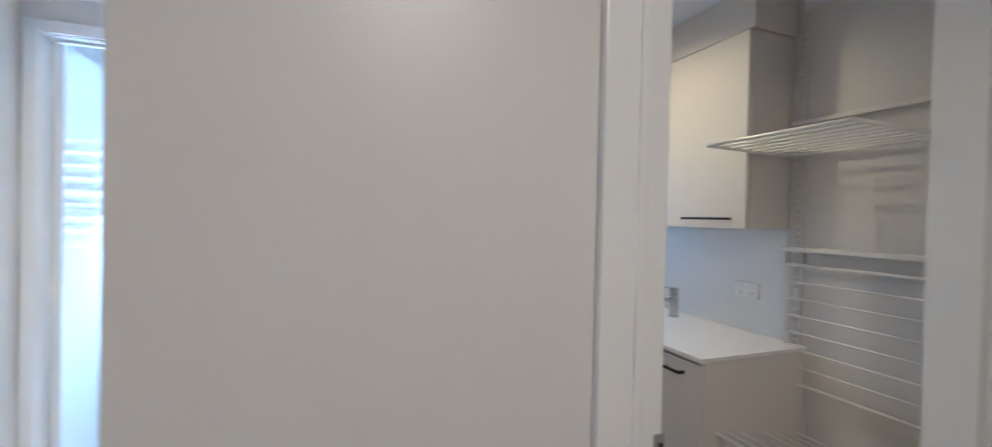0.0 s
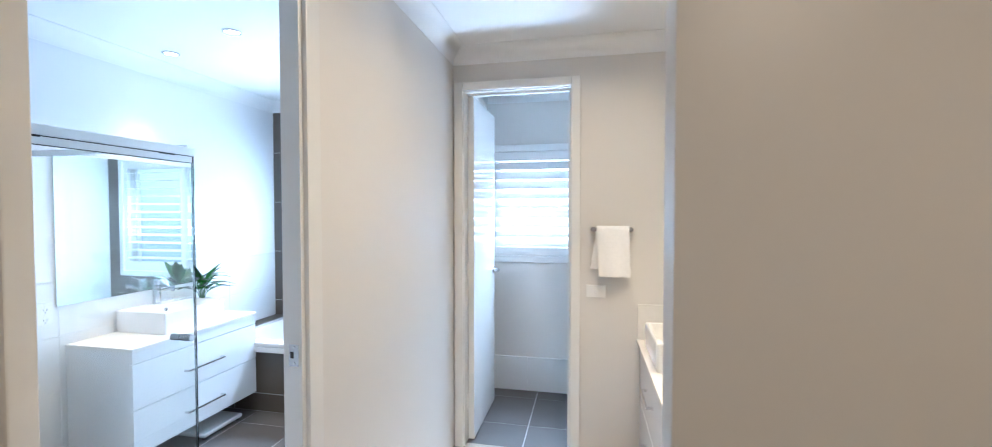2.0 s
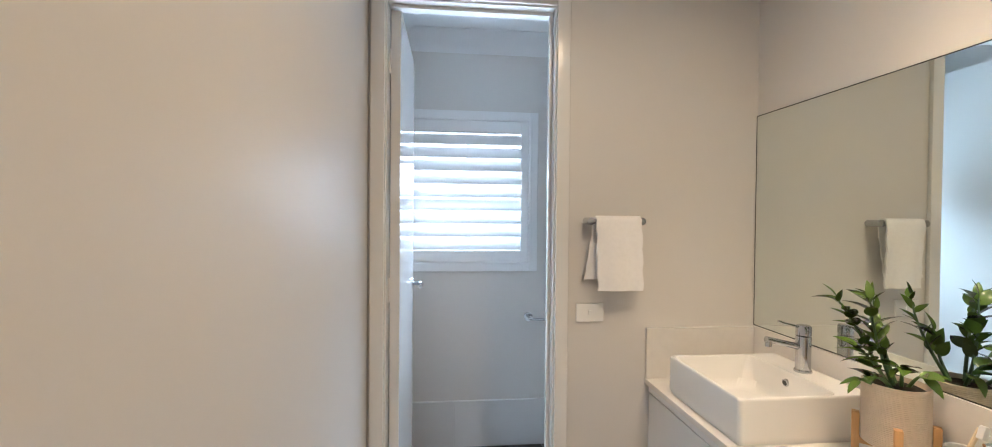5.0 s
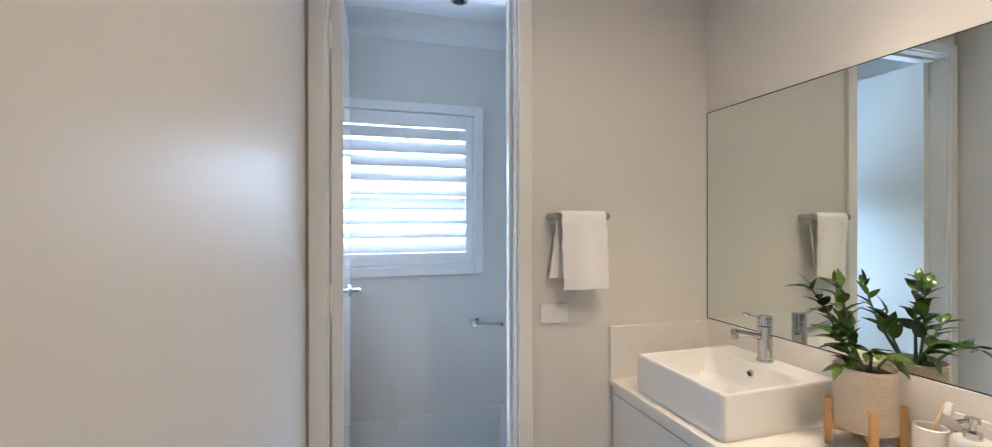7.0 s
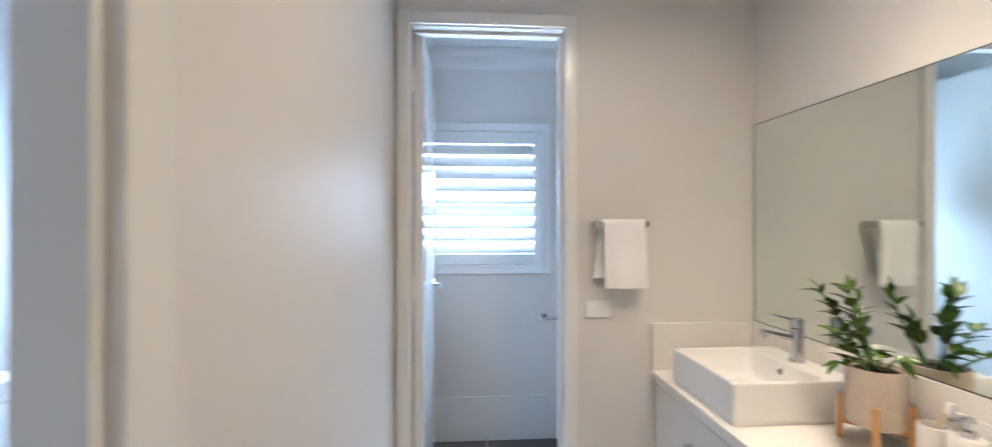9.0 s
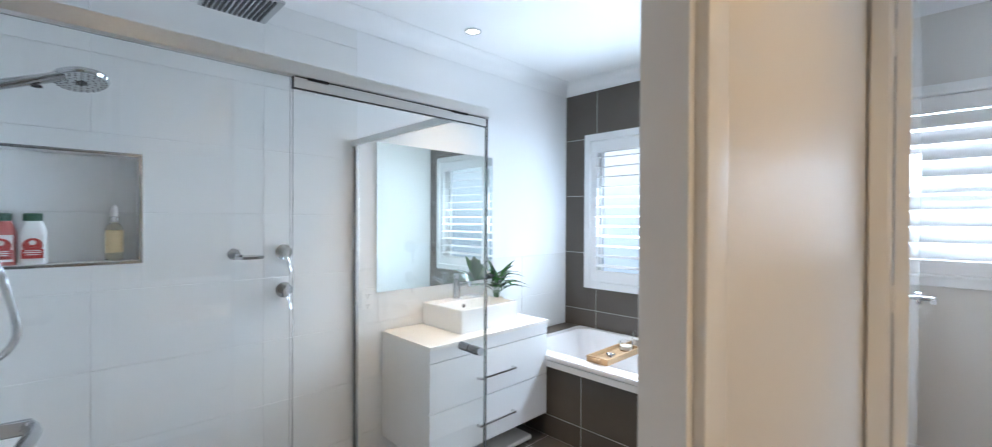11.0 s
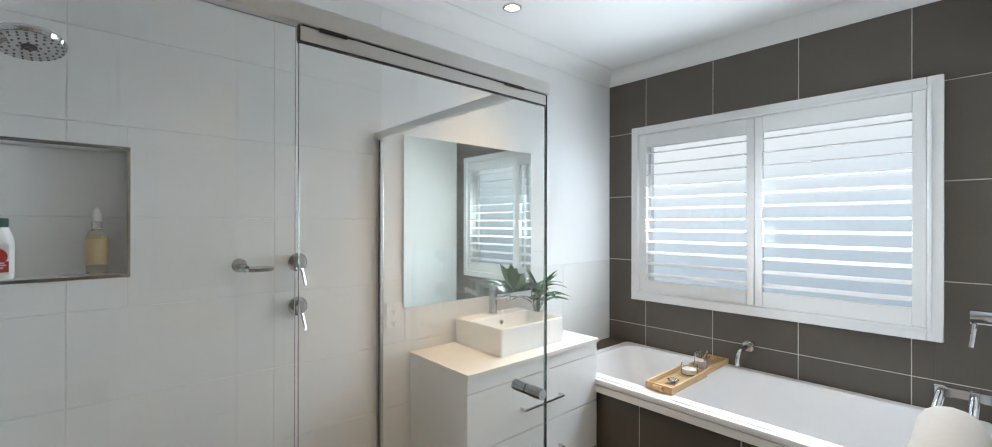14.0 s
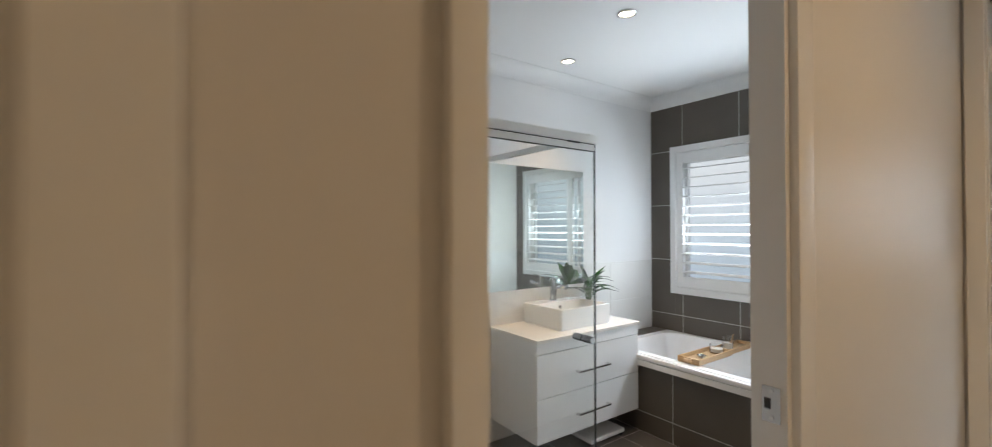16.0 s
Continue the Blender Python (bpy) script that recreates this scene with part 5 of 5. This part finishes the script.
for x, y in ((-2.05, 2.00), (-2.645, 2.20)):
    downlight(x, y, "bathroom downlights")
downlight(-0.16, 1.44, "hall downlights")
# added second nook fitting, out of view, that lifts bench and basin
downlight(0.10, 1.80, "hall downlights")
downlight(0.40, -0.30, "hall downlights")
downlight(1.12, 1.86, "laundry downlights")
wd = thing("ceiling_spot", (-0.424, 3.09, CEIL), "small round chrome ceiling spot, unlit", "downlight")
part("ring", lathe(bmesh.new(), [(0.040, -0.001), (0.039, -0.008), (0.026, -0.010), (0.024, -0.002)], 28, (-0.424, 3.09, CEIL), cap=False), M_CHROME, wd)
part("lamp", lathe(bmesh.new(), [(0.024, -0.002), (0.020, -0.012), (0.010, -0.016), (0.001, -0.016)], 20, (-0.424, 3.09, CEIL), cap=False), M_BLACK, wd, "dark lamp")

# ---- toilet ----
rh = thing("paper_holder", (-0.27, NORTH, 0.727), "empty chrome toilet roll holder on the wall", "paper holder")
part("plate", rod(bmesh.new(), (-0.285, NORTH, 0.730), (-0.285, NORTH - 0.010, 0.730), 0.024, 24), M_CHROME, rh)
part("arm", tube(bmesh.new(), arc([(-0.285, NORTH - 0.006, 0.730), (-0.285, NORTH - 0.045, 0.730), (-0.270, NORTH - 0.060, 0.728), (-0.150, NORTH - 0.060, 0.722)], 5), 0.007, 12), M_CHROME, rh)
part("tip", rod(bmesh.new(), (-0.152, NORTH - 0.060, 0.722), (-0.143, NORTH - 0.060, 0.722), 0.012, 14), M_CHROME, rh)
sk = setting("baseboard_toilet", boxes((HALL_W + 0.002, 0.449, NORTH - 0.006, NORTH - 0.0005, 0, 0.262)), M_WGROUT, "white tiled skirting round the toilet", "baseboard")
setting("baseboard_toilet_west", boxes((HALL_W + 0.0005, HALL_W + 0.006, DOOR_WALL + 0.11, NORTH - 0.007, 0, 0.262)), M_WTILE, "white tiled skirting in the toilet", "baseboard")

# ---- nook vanity ----
NX0 = 0.022
nv = thing("nook_cabinet", (0.23, 1.7, 0), "white cabinet with drawers under the nook bench", "cabinet")
part("body", boxes((NX0 + 0.02, MIRROR_WALL - 0.001, NIB_Y + 0.102, DOOR_WALL - 0.002, 0.10, BENCH - 0.021)), M_CAB, nv)
part("plinth", boxes((NX0 + 0.07, MIRROR_WALL - 0.001, NIB_Y + 0.102, DOOR_WALL - 0.002, 0.001, 0.099)), M_CAB, nv)
part("fascia", boxes((NX0, NX0 + 0.0195, NIB_Y + 0.103, DOOR_WALL - 0.003, 0.638, BENCH - 0.022, 0.001)), M_CAB, nv)
ys = [NIB_Y + 0.103, 1.70, DOOR_WALL - 0.003]
for a, b in zip(ys, ys[1:]):
    for z0, z1 in ((0.372, 0.634), (0.104, 0.368)):
        dr = part("drawer", boxes((NX0, NX0 + 0.0195, a + 0.0015, b - 0.0015, z0, z1, 0.0012)), M_CAB, nv)
        c = (a + b) / 2
        bow_handle(1, (NX0, c - 0.105, z0 + 0.158), (NX0, c + 0.105, z0 + 0.158), (-1, 0, 0), M_STEEL, dr)
nb = thing("stone_benchtop", (0.23, 1.7, BENCH), "cream white stone benchtop with splashback", "benchtop")
part("slab", boxes((0.005, MIRROR_WALL - 0.001, NIB_Y + 0.101, DOOR_WALL - 0.001, BENCH - 0.020, BENCH, 0.002)), M_STONE, nb)
part("splashback", boxes((MIRROR_WALL - 0.014, MIRROR_WALL - 0.001, NIB_Y + 0.101, DOOR_WALL - 0.015, BENCH + 0.0005, 0.883, 0.001)), M_STONE, nb)
part("splashback", boxes((0.008, MIRROR_WALL - 0.001, DOOR_WALL - 0.0145, DOOR_WALL - 0.001, BENCH + 0.0005, 0.880, 0.001)), M_STONE, nb)
vessel_basin("basin", 0.030, 0.425, 1.980, 2.360, BENCH, 0.817, 1, "white square ceramic basin on the nook bench")
basin_mixer("basin_mixer", 0.372, 2.170, 0.817, -1, "chrome basin mixer on the square basin")
M_MARBLE = mat("white_marble", (0.74, 0.72, 0.69), 0.35, var=0.10, scale=22, bscale=60)
cp = thing("toothbrush_cup", (0.395, 1.750, BENCH), "white marble cup holding a wooden toothbrush", "cup")
part("cup", lathe(bmesh.new(), [(0.030, 0), (0.032, 0.003), (0.032, 0.100), (0.029, 0.102), (0.027, 0.100), (0.026, 0.010), (0.001, 0.010)], 28, (0.395, 1.750, BENCH)), M_MARBLE, cp)
M_PALEW = mat("pale_wood", (0.70, 0.58, 0.38), 0.5, var=0.1, scale=12, grain=(10, 10, 1))
tbr = part("toothbrush", tube(bmesh.new(), arc([(0.388, 1.760, BENCH + 0.012), (0.396, 1.748, BENCH + 0.08), (0.404, 1.736, BENCH + 0.130), (0.409, 1.730, BENCH + 0.155)], 5), 0.0050, 8), M_PALEW, cp, "pale wooden toothbrush")
bm = bmesh.new()
box(bm, -0.0075, 0.0075, -0.014, 0.0, -0.015, 0.015, 0.003)
bmesh.ops.transform(bm, matrix=Matrix.Translation((0.405, 1.728, BENCH + 0.150)) @ Matrix.Rotation(radians(20), 4, 'Y'), verts=bm.verts)
part("bristles", bm, M_WPLAS, tbr, "white bristles")
dp_ = thing("soap_dispenser", (0.398, 1.678, BENCH), "white marble soap dispenser with chrome pump", "soap dispenser")
part("body", lathe(bmesh.new(), [(0.034, 0), (0.036, 0.003), (0.036, 0.098), (0.032, 0.104), (0.014, 0.106), (0.001, 0.106)], 28, (0.398, 1.678, BENCH)), M_MARBLE, dp_)
part("collar", lathe(bmesh.new(), [(0.016, 0.105), (0.016, 0.120), (0.006, 0.124), (0.006, 0.138), (0.013, 0.140), (0.013, 0.150), (0.001, 0.152)], 20, (0.398, 1.678, BENCH)), M_CHROME, dp_)
part("nozzle", rod(bmesh.new(), (0.398, 1.678, BENCH + 0.146), (0.360, 1.686, BENCH + 0.143), 0.0045, 10), M_CHROME, dp_)

# ---- laundry ----
LB = 0.90
lc = thing("laundry_cabinet", (1.6, 2.0, 0), "cream laundry base cabinet with dark handles", "cabinet")
part("body", boxes((1.362, LAUN_E - 0.001, 1.405, LAUN_N - 0.001, 0.08, LB - 0.021, 0.001)), M_CABW, lc)
part("plinth", boxes((1.40, LAUN_E - 0.001, 1.41, LAUN_N - 0.001, 0.007, 0.079)), M_CABW, lc)
for a, b in ((1.410, 1.80), (1.803, 2.19), (2.193, 2.59)):
    dr = part("door", boxes((1.342, 1.3615, a, b, 0.09, LB - 0.030, 0.0015)), M_CABW, lc)
    bow_handle(1, (1.342, a + 0.07, LB - 0.075), (1.342, a + 0.20, LB - 0.075), (-1, 0, 0), M_BLACK, dr, "dark bar handle")
lt = thing("stone_benchtop", (1.6, 2.0, LB), "white laundry benchtop with rounded edge", "benchtop")
part("slab", boxes((1.335, LAUN_E - 0.001, 1.395, LAUN_N - 0.001, LB - 0.0205, LB, 0.004)), M_STONE, lt)
setting("splashback_laundry", boxes((LAUN_E - 0.010, LAUN_E - 0.001, 1.485, LAUN_N - 0.002, LB + 0.001, 1.352)), M_WTILE, "pale glossy laundry splashback", "splashback")
lw = thing("wall_cupboard", (1.74, 2.0, 1.355), "cream laundry wall cupboard with a slim dark handle", "cabinet")
part("body", boxes((1.645, LAUN_E - 0.001, 1.485, LAUN_N - 0.001, 1.355, 2.13, 0.001)), M_CABW, lw)
for a, b in ((1.487, 2.02), (2.023, 2.55)):
    dr = part("door", boxes((1.626, 1.6445, a, b, 1.352, 2.128, 0.0015)), M_CABW, lw)
    bow_handle(1, (1.626, a + 0.065, 1.392), (1.626, a + 0.305, 1.392), (-1, 0, 0), M_BLACK, dr, "slim dark handle")
part("bulkhead", boxes((1.6285, LAUN_E - 0.001, 1.470, LAUN_N - 0.001, 2.132, CEIL - 0.001, 0.004)), M_CABW, lw, "cream infill up to the ceiling")
outlet("power_outlet", (LAUN_E - 0.010, 1.66, 1.08), (-1, 0, 0), (0, -1, 0), 0.115, 0.070, "white power point on the laundry splashback", 2)
basin_mixer("sink_mixer", 1.74, 1.975, LB, -1, "chrome laundry sink mixer")
M_WIRE = mat("white_wire", (0.76, 0.73, 0.68), 0.35, var=0.03, scale=10)
dk = thing("drying_rack", (LAUN_E, 1.2, 0.5), "white wall-mounted fold-out clothes drying rack", "drying rack")
U0, U1 = 1.000, 1.440
for y in (U0, U1):
    up = bmesh.new()
    box(up, LAUN_E - 0.014, LAUN_E - 0.0005, y - 0.014, y - 0.006, 0.45, 2.16)
    box(up, LAUN_E - 0.014, LAUN_E - 0.0005, y + 0.006, y + 0.014, 0.45, 2.16)
    for i in range(68):
        box(up, LAUN_E - 0.0135, LAUN_E - 0.0005, y - 0.007, y + 0.007, 0.46 + i * 0.025, 0.472 + i * 0.025)
    part("wall_track", up, M_WIRE, dk)


def wire_frame(p, q, count, kind):
    """A frame of rails between the back line p and the front line q, each (x, z), with bars along y."""
    f = part(kind, tube(bmesh.new(), [(p[0], U1 + 0.02, p[1]), (q[0], U1 + 0.02, q[1])], 0.007, 8), M_WIRE, dk)
    part("side_rail", tube(bmesh.new(), [(p[0], U0 - 0.02, p[1]), (q[0], U0 - 0.02, q[1])], 0.007, 8), M_WIRE, f)
    for i in range(count):
        t = i / (count - 1)
        x, z = p[0] + (q[0] - p[0]) * t, p[1] + (q[1] - p[1]) * t
        part("bar", tube(bmesh.new(), [(x, U0 - 0.02, z), (x, U1 + 0.02, z)], 0.0065 if i in (0, count - 1) else 0.0042, 8), M_WIRE, f)
    return f


wire_frame((LAUN_E - 0.03, 1.648), (1.40, 1.655), 9, "fold_out_frame")
part("wall_rail", boxes((LAUN_E - 0.035, LAUN_E - 0.015, U0 - 0.03, U1 + 0.03, 1.765, 1.782, 0.003)), M_WIRE, dk)
wire_frame((LAUN_E - 0.04, 1.215), (LAUN_E - 0.035, 0.752), 8, "hanging_frame")
wire_frame((LAUN_E - 0.03, 0.560), (1.42, 0.625), 8, "fold_out_frame")
part("shelf_bracket", boxes((LAUN_E - 0.075, LAUN_E - 0.015, U0 - 0.03, U1 + 0.03, 1.270, 1.288, 0.003)), M_WIRE, dk)

# ---- tiles ----
tile_meshes = {}


def tile_mesh(kind, u, v, material, t=0.009, e=0.0012):
    """A tile u by v, face up along +z, with chamfered edges; shared by all tiles of that size."""
    key = (kind, round(u, 4), round(v, 4))
    if key not in tile_meshes:
        a, b = u / 2, v / 2
        vs = [(-a, -b, 0), (a, -b, 0), (a, b, 0), (-a, b, 0), (-a, -b, t - e), (a, -b, t - e), (a, b, t - e), (-a, b, t - e), (-a + e, -b + e, t), (a - e, -b + e, t), (a - e, b - e, t), (-a + e, b - e, t)]
        fs = [(8, 9, 10, 11)] + [(i, (i + 1) % 4, (i + 1) % 4 + 4, i + 4) for i in range(4)] + [(i + 4, (i + 1) % 4 + 4, (i + 1) % 4 + 8, i + 8) for i in range(4)]
        me = bpy.data.meshes.new("tile")
        me.from_pydata(vs, [], fs)
        me.materials.append(material)
        tile_meshes[key] = me
    return tile_meshes[key]


def cut(rects, hole):
    out = []
    for a, b, c, d in rects:
        e, f, g, h = hole
        if e >= b or f <= a or g >= d or h <= c:
            out.append((a, b, c, d))
            continue
        if e > a:
            out.append((a, e, c, d))
        if f < b:
            out.append((f, b, c, d))
        m0, m1 = max(a, e), min(b, f)
        if g > c:
            out.append((m0, m1, c, g))
        if h < d:
            out.append((m0, m1, h, d))
    return out


def lay(wall, kind, material, area, us, vs, joint, to_world, holes=()):
    """Lay tiles over area (u0, u1, v0, v1) with joints at us and vs; to_world(u, v) gives place and turn."""
    u0, u1, v0, v1 = area
    cu = [u0] + [u for u in sorted(us) if u0 + 0.01 < u < u1 - 0.01] + [u1]
    cv = [v0] + [v for v in sorted(vs) if v0 + 0.01 < v < v1 - 0.01] + [v1]
    for a, b in zip(cu, cu[1:]):
        for c, d in zip(cv, cv[1:]):
            rects = [(a + joint / 2, b - joint / 2, c + joint / 2, d - joint / 2)]
            for h in holes:
                rects = cut(rects, h)
            for r in rects:
                if r[1] - r[0] < 0.006 or r[3] - r[2] < 0.006:
                    continue
                o = new("tile", tile_mesh(kind, r[1] - r[0], r[3] - r[2], material))
                o.parent = wall
                o.matrix_basis = Matrix.Translation(-base_of(wall)) @ to_world((r[0] + r[1]) / 2, (r[2] + r[3]) / 2)


def facing(normal):
    """Turn for a tile whose face looks along normal, with v up."""
    n = Vector(normal)
    up = Vector((0, 0, 1)) if abs(n.z) < 0.5 else Vector((0, 1, 0))
    u = up.cross(n)
    return Matrix((u, up, n)).transposed().to_4x4()


def on_x(x, sgn):
    return lambda u, v: Matrix.Translation((x, u, v)) @ facing((sgn, 0, 0))


def on_y(y, sgn):
    return lambda u, v: Matrix.Translation((u, y, v)) @ facing((0, sgn, 0))


def on_z(z):
    return lambda u, v: Matrix.Translation((u, v, z)) @ facing((0, 0, 1))


west = bpy.data.objects["wall_bathroom_west"]
WV = [1.292 + 0.2765 * k for k in range(-5, 5)]
WU = [0.671 + 0.553 * k for k in range(-2, 6)]
niche = (0.413, 0.806, 1.115, 1.498)
lay(west, "white", M_WTILE, (BATH_S, 1.657, 0.0, CEIL - 0.08), WU, WV, 0.0012, on_x(BATH_W - 0.009, 1), (niche,))
lay(west, "white", M_WTILE, (1.657, NORTH, 0.0, 1.026), WU, WV, 0.0012, on_x(BATH_W - 0.009, 1))
lay(west, "white", M_WTILE, (0.413, 0.806, 1.115, 1.498), [], [1.292], 0.0012, on_x(BATH_W - 0.100, 1))
lay(west, "white", M_WTILE, (BATH_W - 0.091, BATH_W - 0.001, 0.413, 0.806), [], [], 0.0012, on_z(1.1085))
south = bpy.data.objects["wall_bathroom_south"]
lay(south, "white", M_WTILE, (BATH_W, -1.10, 0.0, CEIL - 0.08), [-2.9 + 0.553 * k for k in range(1, 4)], WV, 0.0016, on_y(BATH_S - 0.009, 1))
hw = bpy.data.objects["wall_hall_west"]
lay(hw, "white", M_WTILE, (1.722, NORTH, 0.0, 1.026), WU, WV, 0.0016, on_x(BATH_E2 + 0.009, -1))
BU = [-2.625 + 0.4205 * k for k in range(-1, 5)]
BV = [0.614 + 0.4205 * k for k in range(-2, 5)]
lay(wall_north, "brown", M_BTILE, (BATH_W, BATH_E2, RIM - 0.01, CEIL - 0.078), BU, BV, 0.0038, on_y(NORTH + 0.009, -1), ((-2.69, -1.29, 0.81, 1.87),))
AU = [-2.246 - 0.4205, -2.246, -1.797, -1.348]
lay(hob, "brown", M_BTILE, (BATH_W, BATH_E2, 0.0, RIM - 0.074), AU, [0.125], 0.0038, on_y(TUB_Y + 0.030, -1))
lay(floor_bath, "floor", M_FTILE, (BATH_W, BATH_E, BATH_S, TUB_Y + 0.03), [-2.9 + 0.4205 * k for k in range(1, 5)], [BATH_S + 0.4205 * k for k in range(1, 6)], 0.004, on_z(-0.009))
lay(floor_wc, "floor", M_FTILE, (HALL_W, 0.45, DOOR_WALL + 0.04, NORTH), [-0.622 + 0.4205 * k for k in range(-1, 3)], [3.24 - 0.4205, 3.24], 0.004, on_z(-0.009))
lay(sk, "white", M_WTILE, (HALL_W + 0.01, 0.448, 0.002, 0.262), [-0.70 + 0.553 * k for k in range(0, 3)], [], 0.0016, on_y(NORTH - 0.005, -1))
